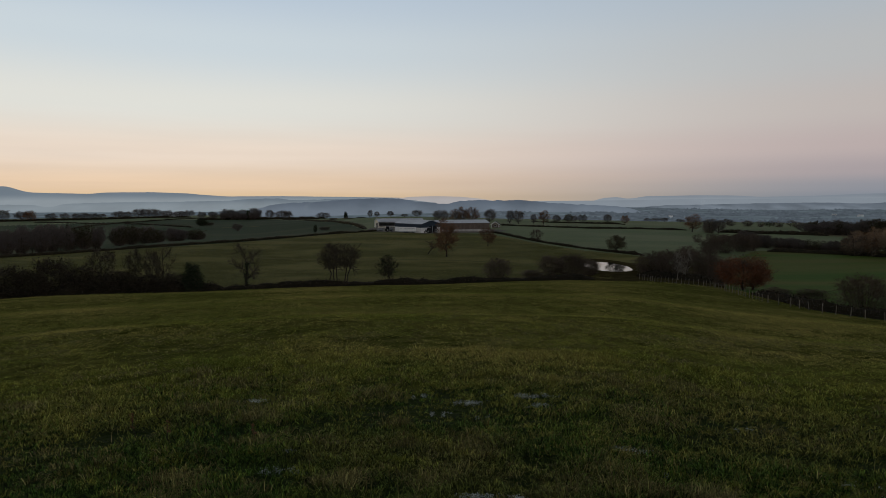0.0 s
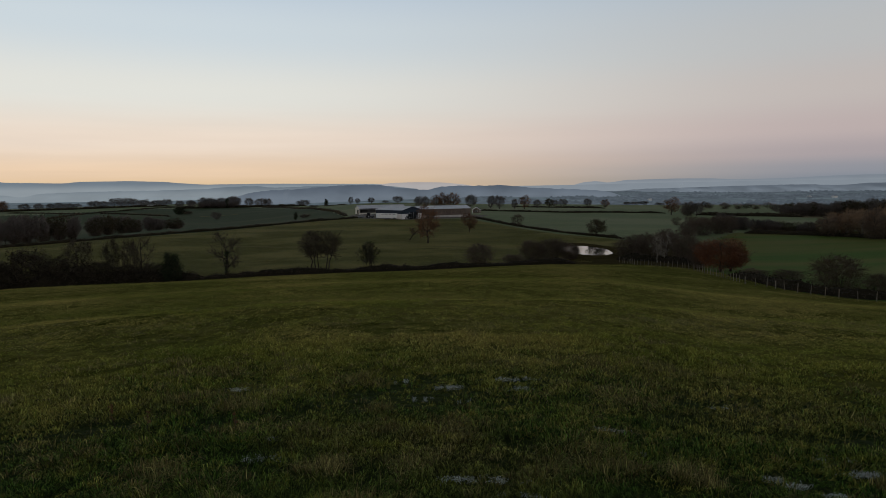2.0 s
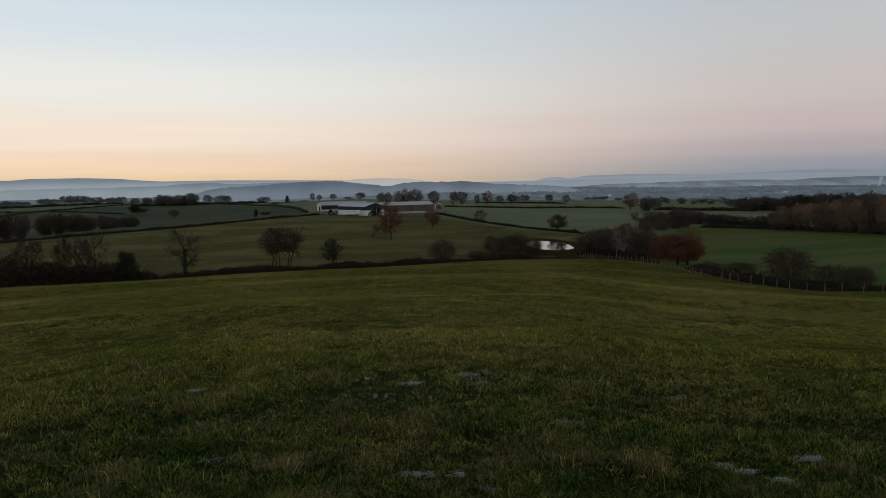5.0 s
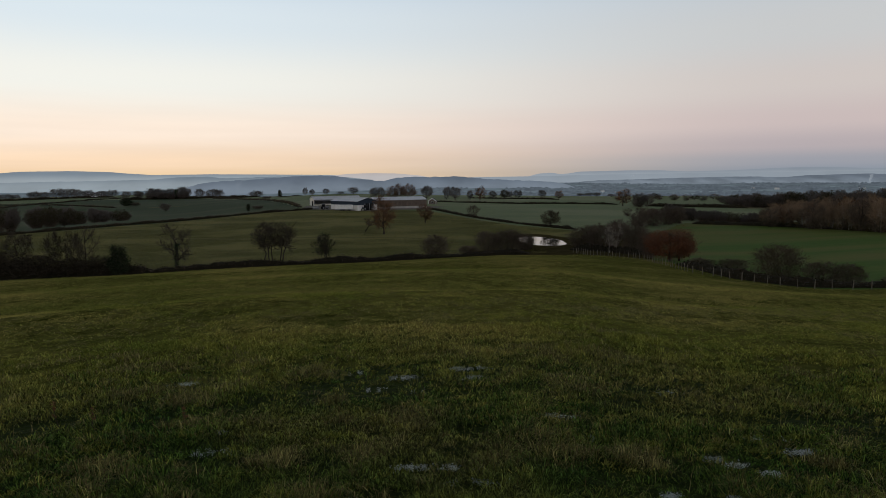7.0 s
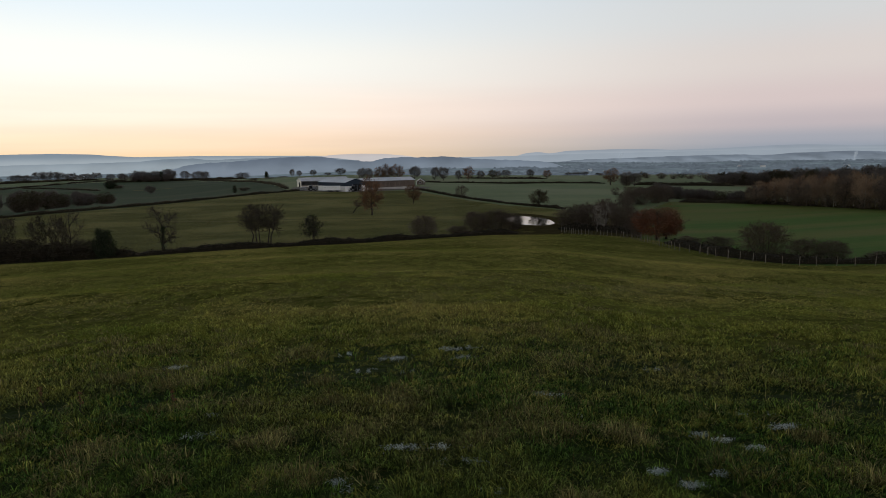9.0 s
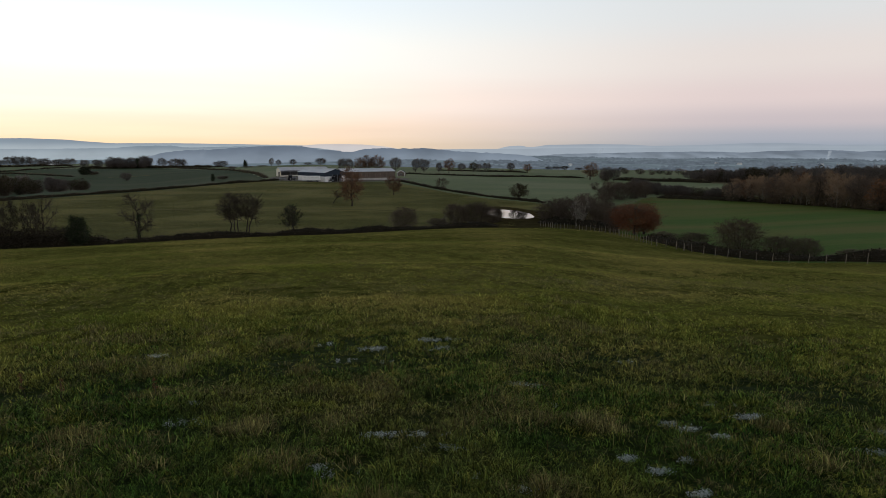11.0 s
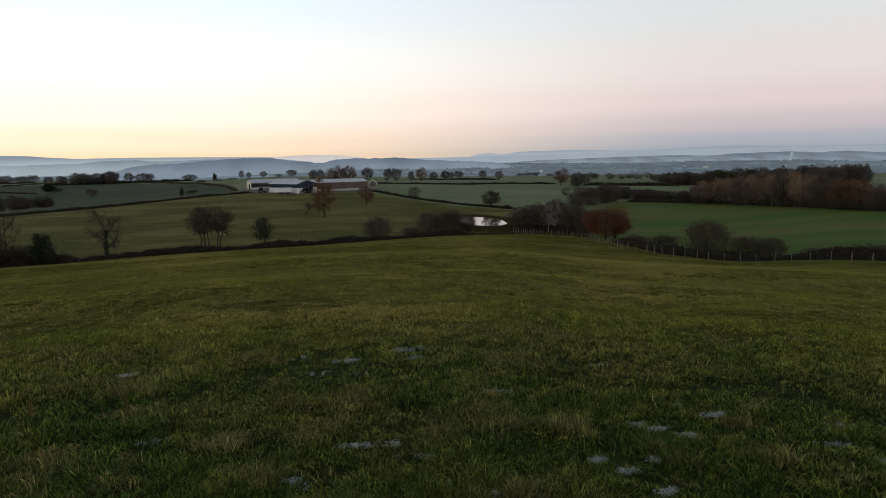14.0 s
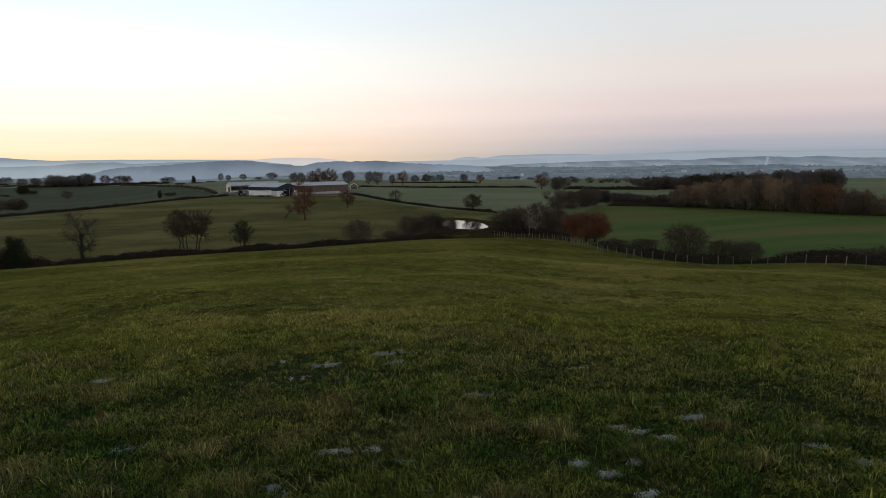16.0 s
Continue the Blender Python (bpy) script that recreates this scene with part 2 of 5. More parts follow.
def hazy_glow_material(name, foot, top, low_z, high_z, strength=1.0, mottled=0.25, size=0.006):
    """Far land as a plain glowing backdrop: evening haze is painted into its emission, paler in the mist at its foot.
    """
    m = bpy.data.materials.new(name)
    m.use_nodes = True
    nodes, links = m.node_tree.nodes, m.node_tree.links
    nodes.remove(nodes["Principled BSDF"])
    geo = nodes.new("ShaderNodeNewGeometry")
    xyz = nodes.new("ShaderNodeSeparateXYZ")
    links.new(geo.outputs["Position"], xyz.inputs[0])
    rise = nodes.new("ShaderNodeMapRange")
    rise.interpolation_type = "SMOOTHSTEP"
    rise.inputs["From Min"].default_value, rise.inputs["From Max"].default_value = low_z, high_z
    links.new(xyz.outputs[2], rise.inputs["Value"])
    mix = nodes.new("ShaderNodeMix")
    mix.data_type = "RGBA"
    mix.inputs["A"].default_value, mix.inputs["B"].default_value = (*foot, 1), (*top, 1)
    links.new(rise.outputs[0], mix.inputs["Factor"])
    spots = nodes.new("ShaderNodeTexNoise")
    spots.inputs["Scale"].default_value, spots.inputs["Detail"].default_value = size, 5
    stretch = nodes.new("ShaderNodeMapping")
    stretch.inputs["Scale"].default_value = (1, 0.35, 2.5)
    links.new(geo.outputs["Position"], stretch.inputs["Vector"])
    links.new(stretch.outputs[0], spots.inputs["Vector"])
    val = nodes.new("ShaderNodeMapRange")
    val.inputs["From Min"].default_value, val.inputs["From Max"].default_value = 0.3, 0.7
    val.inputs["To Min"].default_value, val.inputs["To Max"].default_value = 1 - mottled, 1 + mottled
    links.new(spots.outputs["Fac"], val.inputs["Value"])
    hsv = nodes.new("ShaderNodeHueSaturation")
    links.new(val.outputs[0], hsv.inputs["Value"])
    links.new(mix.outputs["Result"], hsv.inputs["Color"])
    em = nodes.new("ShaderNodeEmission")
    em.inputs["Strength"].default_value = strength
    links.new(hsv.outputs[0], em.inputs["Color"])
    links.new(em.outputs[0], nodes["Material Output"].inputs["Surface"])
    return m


# plain and far woods glow blue-grey, with the haze painted into their emission
FAR_PLAIN = hazy_glow_material("far_plain", (0.092, 0.118, 0.138), (0.082, 0.105, 0.120), -60, -30, mottled=0.34, size=0.02)
# hill colours carry the blue haze, paling to mist at the foot
FAR_RIDGE = hazy_glow_material("far_ridge", (0.150, 0.182, 0.222), (0.098, 0.122, 0.158), -48, 0, mottled=0.16)
FAR_RISE = hazy_glow_material("far_rise", (0.150, 0.180, 0.215), (0.108, 0.130, 0.162), -48, -8, mottled=0.22, size=0.012)
FAR_HILL = hazy_glow_material("far_hill", (0.275, 0.315, 0.345), (0.172, 0.212, 0.252), -16, 30, mottled=0.05)
FAR_EAST = hazy_glow_material("far_hill_east", (0.265, 0.300, 0.340), (0.215, 0.248, 0.290), -8, 30, mottled=0.04)
FAR_PALE = hazy_glow_material("far_pale_hill", (0.44, 0.42, 0.42), (0.41, 0.37, 0.365), -10, 28, mottled=0.03)
FAR_RIDGE_L = hazy_glow_material("far_ridge_west", (0.235, 0.275, 0.305), (0.150, 0.186, 0.220), -38, 2, mottled=0.10)
FAR_MIST = hazy_glow_material("far_mist", (0.235, 0.272, 0.312), (0.225, 0.260, 0.300), -30, 20, mottled=0.05)
FAR_WOOD = hazy_glow_material("far_wood", (0.086, 0.106, 0.126), (0.070, 0.087, 0.106), -60, -35, mottled=0.3, size=0.05)

# ---------------------------------------------------------------- lie of the land
# Heights along six bearings (degrees from straight ahead, right positive), the viewpoint's ground being 0.
BEARINGS = (-35.0, -20.0, -4.0, 14.0, 28.0, 46.0)
RANGES = (95, 140, 165, 190, 215, 260, 310, 400, 520, 700, 1000, 1500, 5200)
HEIGHTS = (
    (-12.0, -16.7, -20.0, -20.0, -19.0, -17.9, -22.0, -25.0, -27.5, -26.0, -25.0, -60.0, -60.0),
    (-12.2, -17.6, -20.5, -20.0, -18.8, -16.5, -17.4, -22.5, -24.0, -22.0, -23.0, -60.0, -60.0),
    (-12.2, -17.6, -20.2, -18.8, -17.9, -15.9, -14.2, -13.9, -14.0, -19.0, -40.0, -55.0, -55.0),
    (-12.0, -16.4, -18.9, -19.6, -18.9, -17.0, -16.5, -16.4, -16.5, -22.0, -38.0, -47.0, -50.0),
    (-13.2, -16.8, -18.0, -18.5, -18.6, -18.0, -18.5, -19.0, -19.0, -22.0, -35.0, -46.0, -50.0),
    (-12.5, -14.5, -15.3, -15.9, -16.3, -18.0, -18.5, -19.0, -19.0, -22.0, -30.0, -45.0, -50.0),
)
POND = (49.4, 192.0, 5.9, 13.0, -18.9)   # x, y, half width, half length, water level


def profile(row, d):
    """A smooth line through one bearing's heights."""
    x = np.log(np.array((20.0, 45.0) + RANGES))
    y = np.array((row[0] * 20 / 95, row[0] * 45 / 95) + row)
    h = np.diff(x)
    s = np.diff(y) / h
    m = np.concatenate(([s[0]], np.where(s[1:] * s[:-1] > 0, 2 * s[1:] * s[:-1] / (s[1:] + s[:-1] + 1e-12), 0), [0]))
    q = np.log(np.clip(d, 20, 5200))
    i = np.clip(np.searchsorted(x, q) - 1, 0, len(x) - 2)
    u = (q - x[i]) / h[i]
    z = (1 + 2 * u) * (1 - u) ** 2 * y[i] + u * (1 - u) ** 2 * h[i] * m[i] + u * u * (3 - 2 * u) * y[i + 1] + u * u * (u - 1) * h[i] * m[i + 1]
    return np.where(d < 20, row[0] * d / 95, z)


def ground(x, y):
    """Height of the ground at x, y (numbers or arrays)."""
    x, y = np.asarray(x, float), np.asarray(y, float)
    d, a = np.hypot(x, y), np.degrees(np.arctan2(x, y))
    lines = [profile(row, d) for row in HEIGHTS]
    z = lines[0]
    for i in range(5):
        u = np.clip((a - BEARINGS[i]) / (BEARINGS[i + 1] - BEARINGS[i]), 0, 1)
        z = z + (lines[i + 1] - lines[i]) * u * u * (3 - 2 * u)
    z = z - 1.2 * np.exp(-((a - 36) / 7) ** 2 - ((d - 102) / 22) ** 2)
    near = np.clip((d - 2) / 10, 0, 1) * np.exp(-(d / 130) ** 2)
    z = z + near * (0.42 * np.exp(-((y - 19.5 - 0.10 * x) / 4.5) ** 2) + 0.28 * np.sin(y * 0.11 + x * 0.025 + 0.6) * np.sin(x * 0.05 + 1.0))
    z = z + np.clip((d - 30) / 300, 0, 1) * 0.35 * np.sin(x * 0.043 + 0.3 * np.sin(y * 0.02)) * np.sin(y * 0.037 + 1.7)
    far = np.clip((d - 900) / 1500, 0, 1)
    z = z + far * 5 * np.sin(x * 0.0041 + 1) * np.sin(y * 0.0033)
    px, py, rx, ry, level = POND
    q = ((x - px) / rx) ** 2 + ((y - py) / ry) ** 2
    z = z + (np.maximum(z, level + 0.22) - z) * np.clip((4.5 - q) / 2, 0, 1)
    w = np.clip((1.5 - q) / 0.5, 0, 1)
    return z + (level - 1.0 - z) * w * w * (3 - 2 * w)

# ---------------------------------------------------------------- helpers for things
def mesh_object(name, verts, faces, materials, index=None, smooth=False):
    me = bpy.data.meshes.new(name)
    me.from_pydata([tuple(v) for v in verts], [], faces)
    for m in materials if isinstance(materials, (list, tuple)) else [materials]:
        me.materials.append(m)
    if index is not None:
        me.polygons.foreach_set("material_index", np.asarray(index, np.int32))
    if smooth:
        me.polygons.foreach_set("use_smooth", np.ones(len(me.polygons), bool))
    me.update()
    return new(name, me)


def array_mesh(name, verts, tris, mat, index=None):
    """A mesh straight from arrays of corners and triangles."""
    me = bpy.data.meshes.new(name)
    verts, tris = np.asarray(verts, np.float32), np.asarray(tris, np.int32)
    me.vertices.add(len(verts))
    me.vertices.foreach_set("co", verts.ravel())
    me.loops.add(tris.size)
    me.loops.foreach_set("vertex_index", tris.ravel())
    me.polygons.add(len(tris))
    me.polygons.foreach_set("loop_start", np.arange(0, tris.size, 3, dtype=np.int32))
    me.polygons.foreach_set("loop_total", np.full(len(tris), 3, np.int32))
    for m in mat if isinstance(mat, (list, tuple)) else [mat]:
        me.materials.append(m)
    if index is not None:
        me.polygons.foreach_set("material_index", np.asarray(index, np.int32))
    me.update()
    me.validate()
    return new(name, me)


def under(ob, parent, label=""):
    ob.parent = parent
    return tagged(ob, label)


def part(name, bm, mat, parent=None, label=""):
    me = bpy.data.meshes.new(name)
    bm.to_mesh(me)
    bm.free()
    me.materials.append(mat)
    ob = new(name, me)
    return under(ob, parent, label) if parent else tagged(ob, label)


def block(x0, x1, y0, y1, z0, z1, bevel=0.0):
    bm = bmesh.new()
    bmesh.ops.create_cube(bm, size=1)
    for v in bm.verts:
        v.co = Vector(((x0 + x1) / 2 + v.co.x * (x1 - x0), (y0 + y1) / 2 + v.co.y * (y1 - y0), (z0 + z1) / 2 + v.co.z * (z1 - z0)))
    if bevel:
        bmesh.ops.bevel(bm, geom=bm.edges[:], offset=bevel, segments=1, affect="EDGES")
    return bm


def prism(points, y0, y1):
    """An outline in x, z drawn out along y."""
    bm = bmesh.new()
    a = [bm.verts.new((x, y0, z)) for x, z in points]
    b = [bm.verts.new((x, y1, z)) for x, z in points]
    n = len(points)
    bm.faces.new(a)
    bm.faces.new(b[::-1])
    for i in range(n):
        bm.faces.new((a[i], b[i], b[(i + 1) % n], a[(i + 1) % n]))
    bmesh.ops.recalc_face_normals(bm, faces=bm.faces[:])
    return bm


def height(x, y):
    return float(ground(x, y))


# ---------------------------------------------------------------- the ground, one sheet to the horizon
FIELD_EDGE = ((-90, -35, -20, -5, 8, 14, 18, 22, 25, 28, 31, 37, 46, 60, 95), (158, 156, 158, 158, 157, 158, 162, 150, 140, 124, 109, 101, 97, 96, 96))
MEADOW_EDGE = ((-90, -35, -23, -12, -6, 4.5, 9, 12, 15, 18, 20), (256, 256, 268, 300, 315, 300, 262, 245, 236, 228, 150))


def build_ground():
    turn = np.concatenate([np.arange(-48, 62, 0.35), np.arange(62, 312, 4.0)])
    rings = np.concatenate([[0.6], np.geomspace(1.6, 92, 120), np.linspace(93, 345, 190), np.geomspace(350, 4950, 95)])
    A, D = np.meshgrid(np.radians(turn), rings)
    X, Y = D * np.sin(A), D * np.cos(A)
    Zg = ground(X, Y)
    n, k = len(rings), len(turn)
    verts = np.stack([X, Y, Zg], -1).reshape(-1, 3)
    i, j = np.meshgrid(np.arange(n - 1), np.arange(k), indexing="ij")
    a, b = i * k + j, i * k + (j + 1) % k
    c, d = (i + 1) * k + (j + 1) % k, (i + 1) * k + j
    tris = np.concatenate([np.stack([a, b, c], -1).reshape(-1, 3), np.stack([a, c, d], -1).reshape(-1, 3)])
    mid = verts[tris].mean(1)
    r, az = np.hypot(mid[:, 0], mid[:, 1]), np.degrees(np.arctan2(mid[:, 0], mid[:, 1]))
    edge, mead = np.interp(az, *FIELD_EDGE), np.interp(az, *MEADOW_EDGE)
    kind = np.full(len(mid), 2)                                     # ley fields beyond
    kind[(r < mead) & (az < 20)] = 1
    kind[(az > np.interp(r, (150, 200, 235, 265), (18.0, 22.5, 25.0, 26.5))) & (r > edge) & (r < 265)] = 3
    kind[(r > edge) & (r < edge + 7) & (az < 20)] = 5
    kind[(az > 13) & (az < 24) & (r > edge) & (r < 210)] = 5
    kind[(az > 30.5) & (az < 34.5) & (r > 410) & (r < 450)] = 4
    kind[(kind == 2) & (r < 780) & (az < np.interp(r, (330, 484, 609, 710, 780), (-7.0, -9.3, -11.7, -14.2, -16.0)))] = 8
    kind[((mid[:, 0] - POND[0]) / POND[2]) ** 2 + ((mid[:, 1] - POND[1]) / POND[3]) ** 2 < 3.0] = 5
    kind[(az > 28) & (az < 50) & (r > np.interp(az, (28, 32, 37, 41, 45, 50), (266, 262, 255, 245, 226, 222))) & (r < 300)] = 5
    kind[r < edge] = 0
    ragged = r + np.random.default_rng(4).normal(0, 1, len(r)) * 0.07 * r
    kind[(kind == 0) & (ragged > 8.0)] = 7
    # beyond 1050 m the sheet takes the glowing, haze-coloured plain
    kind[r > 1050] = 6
    # the cap under the viewpoint
    verts = np.concatenate([verts, [[0, 0, 0]]])
    cap = np.stack([np.full(k, len(verts) - 1), (np.arange(k) + 1) % k, np.arange(k)], -1)
    ob = array_mesh("ground", verts, np.concatenate([tris, cap]), [PASTURE, MEADOW, LEY, WHEAT, STUBBLE, ROUGH_GRASS, FAR_PLAIN, SLOPE, DARK_LEY], np.concatenate([kind, np.zeros(k, int)]))
    ob.data.polygons.foreach_set("use_smooth", np.ones(len(ob.data.polygons), bool))
    tagged(ob, "rolling winter pasture and meadows falling to a brook", "ground", kind="structure")


build_ground()

# pond
def build_pond():
    x, y, rx, ry, level = POND
    bm = bmesh.new()
    ring = []
    for i in range(72):
        a = i / 72 * math.tau
        q = 1.10 + 0.05 * math.sin(3 * a + 1) + 0.03 * math.sin(7 * a)
        ring.append(bm.verts.new((x + rx * q * math.copysign(abs(math.cos(a)) ** 0.7, math.cos(a)), y + ry * q * math.copysign(abs(math.sin(a)) ** 0.8, math.sin(a)), level)))
    bm.faces.new(ring)
    m = bpy.data.materials.new("pond_water")
    m.use_nodes = True
    nodes, links = m.node_tree.nodes, m.node_tree.links
    b = nodes["Principled BSDF"]
    b.inputs["Base Color"].default_value, b.inputs["Roughness"].default_value = (0.010, 0.012, 0.012, 1), 0.03
    b.inputs["Specular IOR Level"].default_value, b.inputs["IOR"].default_value = 0.5, 1.33
    w = nodes.new("ShaderNodeTexNoise")
    w.inputs["Scale"].default_value = 0.8
    g = nodes.new("ShaderNodeNewGeometry")
    links.new(g.outputs["Position"], w.inputs["Vector"])
    bump = nodes.new("ShaderNodeBump")
    bump.inputs["Strength"].default_value, bump.inputs["Distance"].default_value = 0.05, 0.02
    links.new(w.outputs["Fac"], bump.inputs["Height"])
    links.new(bump.outputs[0], b.inputs["Normal"])
    tagged(part("water_pond", bm, m), "still pond water mirroring the pale evening sky", "pond", kind="structure")


build_pond()

# ---------------------------------------------------------------- trees and bushes
def tube(lines, sides):
    """Tapered round pieces: lines is a list of (points, radii)."""
    verts, tris, base = [], [], 0
    for pts, rad in lines:
        n = len(pts)
        for i in range(n):
            way = Vector(pts[min(i + 1, n - 1)]) - Vector(pts[max(i - 1, 0)])
            u = way.orthogonal().normalized()
            v = way.normalized().cross(u)
            for s in range(sides):
                a = s / sides * math.tau
                verts.append(Vector(pts[i]) + (u * math.cos(a) + v * math.sin(a)) * rad[i])
        for i in range(n - 1):
            for s in range(sides):
                a, b = base + i * sides + s, base + i * sides + (s + 1) % sides
                tris += [(a, b, b + sides), (a, b + sides, a + sides)]
        base += n * sides
    return np.array([tuple(v) for v in verts]).reshape(-1, 3), np.array(tris).reshape(-1, 3)


def bend(rng, a, b, n, sag, wobble):
    """A crooked way from a to b that first rises, then leans out."""
    out = []
    for i in range(n + 1):
        t = i / n
        p = Vector(a).lerp(Vector(b), t)
        p.z += sag * math.sin(t * math.pi)
        if 0 < i < n:
            p += Vector((rng.gauss(0, 1), rng.gauss(0, 1), rng.gauss(0, 1))) * wobble
        out.append(p)
    return out


def splinters(rng, starts, ways, length, width):
    """Thin twigs: two crossed slivers each."""
    g = np.random.default_rng(rng.randrange(10 ** 6))
    s, w = np.array(starts), np.array(ways)
    w = w + g.normal(0, 0.55, s.shape)
    w[:, 2] += 0.25
    w /= np.linalg.norm(w, axis=1, keepdims=True)
    size = length * g.uniform(0.5, 1.3, (len(s), 1))
    u = np.cross(w, g.normal(0, 1, s.shape))
    u /= np.linalg.norm(u, axis=1, keepdims=True) + 1e-9
    v = np.cross(w, u)
    tip = s + w * size
    verts = np.stack([s - u * width, s + u * width, tip, s - v * width, s + v * width, tip], 1).reshape(-1, 3)
    return verts, np.arange(len(verts)).reshape(-1, 3), tip


def flakes(rng, points, count, size, jitter):
    """Small leaves turned every way, gathered round the given points."""
    g = np.random.default_rng(rng.randrange(10 ** 6))
    p = np.array(points)[g.integers(0, len(points), count)] + g.normal(0, jitter, (count, 3))
    u = g.normal(0, 1, (count, 3))
    u /= np.linalg.norm(u, axis=1, keepdims=True)
    v = np.cross(u, g.normal(0, 1, (count, 3)))
    v /= np.linalg.norm(v, axis=1, keepdims=True) + 1e-9
    s = size * g.uniform(0.5, 1.2, (count, 1))
    verts = np.stack([p - u * s, p + v * s * 0.6, p + u * s, p - v * s * 0.6], 1).reshape(-1, 3)
    k = np.arange(count)[:, None] * 4
    tris = np.concatenate([k + np.array([0, 1, 2]), k + np.array([0, 2, 3])])
    return verts, tris


# style: stems, fork height, crown middle, crown half height, girth, limbs, branches, twigs, twig length, twig width, leaves, leaf size, lean, twig material, leaf material, bark
STYLES = {
    "bare_tree": dict(fill=1300, stems=1, fork=0.26, mid=0.60, half=0.40, girth=0.022, limbs=14, branches=10, twigs=12, long=0.075, thick=0.0030, leaves=0, twig=TWIG),
    "round_tree": dict(fill=1900, stems=1, fork=0.16, mid=0.56, half=0.44, girth=0.022, limbs=18, branches=8, twigs=8, long=0.085, thick=0.0048, leaves=0, twig=GREY_TWIG),
    "tan_tree": dict(stems=1, fork=0.2, fill=1300, mid=0.58, half=0.42, girth=0.020, limbs=14, branches=9, twigs=10, long=0.08, thick=0.0034, leaves=0, twig=TAN_TWIG, bark=PALE_BARK),
    "ash_tree": dict(fill=450, stems=1, fork=0.30, mid=0.62, half=0.38, girth=0.026, limbs=12, branches=8, twigs=11, long=0.08, thick=0.0026, leaves=0, twig=ASH_TWIG),
    "ivy_tree": dict(fill=450, stems=1, fork=0.28, mid=0.60, half=0.40, girth=0.022, limbs=14, branches=9, twigs=10, long=0.08, thick=0.0026, leaves=0, twig=ASH_TWIG, ivy=True),
    "alder_clump": dict(fill=2300, stems=5, fork=0.5, mid=0.66, half=0.34, girth=0.016, limbs=7, branches=8, twigs=11, long=0.07, thick=0.003, leaves=0, twig=ASH_TWIG),
    "twin_tree": dict(fill=400, stems=4, fork=0.34, mid=0.62, half=0.38, girth=0.018, limbs=7, branches=6, twigs=10, long=0.085, thick=0.0040, leaves=1500, leaf_size=0.02, leaf=HOLLY_LEAF, twig=ASH_TWIG),
    "slender_tree": dict(fill=700, stems=1, fork=0.34, mid=0.65, half=0.35, girth=0.02, limbs=16, branches=5, twigs=11, long=0.09, thick=0.0042, leaves=1100, leaf_size=0.017, leaf=BRAMBLE, twig=ASH_TWIG),
    "oak_tree": dict(fill=700, stems=1, fork=0.22, mid=0.58, half=0.42, girth=0.024, limbs=18, branches=8, twigs=6, long=0.065, thick=0.0030, leaves=3700, leaf_size=0.0165, leaf=OAK_LEAF, twig=TWIG),
    "green_oak": dict(fill=600, stems=1, fork=0.20, mid=0.56, half=0.44, girth=0.026, limbs=15, branches=7, twigs=6, long=0.07, thick=0.0030, leaves=3800, leaf_size=0.021, leaf=DULL_LEAF, twig=TWIG),
    "leaning_tree": dict(stems=1, fork=0.42, mid=0.72, half=0.28, girth=0.024, limbs=12, branches=7, twigs=10, long=0.09, thick=0.0032, leaves=260, leaf_size=0.02, leaf=OAK_LEAF, twig=TWIG, lean=0.55),
    "beech_tree": dict(shell=True, fill=2600, stems=3, fork=0.14, mid=0.50, half=0.50, girth=0.020, limbs=18, branches=8, twigs=4, long=0.06, thick=0.0030, leaves=14000, leaf_size=0.014, leaf=BEECH_LEAF, twig=TWIG),
    "pale_tree": dict(stems=2, fork=0.28, mid=0.58, half=0.42, girth=0.014, limbs=11, branches=7, twigs=10, long=0.08, thick=0.0022, leaves=0, twig=PALE_BARK, bark=PALE_BARK),
    "holly_bush": dict(fill=800, stems=6, fork=0.08, mid=0.48, half=0.52, girth=0.016, limbs=9, branches=5, twigs=4, long=0.07, thick=0.004, leaves=8500, leaf_size=0.022, leaf=HOLLY_LEAF, twig=TWIG),
    "thicket": dict(fill=1500, stems=14, fork=0.08, mid=0.50, half=0.52, girth=0.006, limbs=6, branches=5, twigs=8, long=0.095, thick=0.0032, leaves=900, leaf_size=0.016, leaf=HEDGE_LEAF, twig=TWIG),
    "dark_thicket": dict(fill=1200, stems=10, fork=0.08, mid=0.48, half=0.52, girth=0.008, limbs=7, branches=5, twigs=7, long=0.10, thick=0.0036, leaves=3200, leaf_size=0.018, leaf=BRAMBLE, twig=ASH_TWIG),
    "scrub_bush": dict(fill=900, stems=12, fork=0.08, mid=0.50, half=0.52, girth=0.008, limbs=6, branches=5, twigs=6, long=0.10, thick=0.0036, leaves=6500, leaf_size=0.0115, leaf=HEDGE_LEAF, twig=TWIG),
}
LABELS = {
    "dark_thicket": "dark overgrown thicket on the brook bank",
    "round_tree": "full-crowned leafless hedgerow tree on the field crest",
    "bare_tree": "leafless tree with a round crown of fine twigs", "ash_tree": "open leafless ash tree with crooked upper limbs",
    "ivy_tree": "spreading leafless tree with an ivy-clad trunk", "alder_clump": "clump of leafless alders on the brook bank",
    "twin_tree": "small dark tree of several stems with few leaves", "slender_tree": "slender nearly leafless tree on the brook bank",
    "oak_tree": "oak holding withered brown leaves in the fields", "green_oak": "dark spreading oak in a green field",
    "leaning_tree": "leafless tree leaning over beside the big oak", "beech_tree": "broad russet-leaved tree behind the wire fence",
    "pale_tree": "pale-barked leafless tree in the thicket", "holly_bush": "dense dark evergreen bush by the brook",
    "thicket": "leafless brown thicket of many thin stems", "scrub_bush": "tangled scrub bush with sparse olive leaves",
}
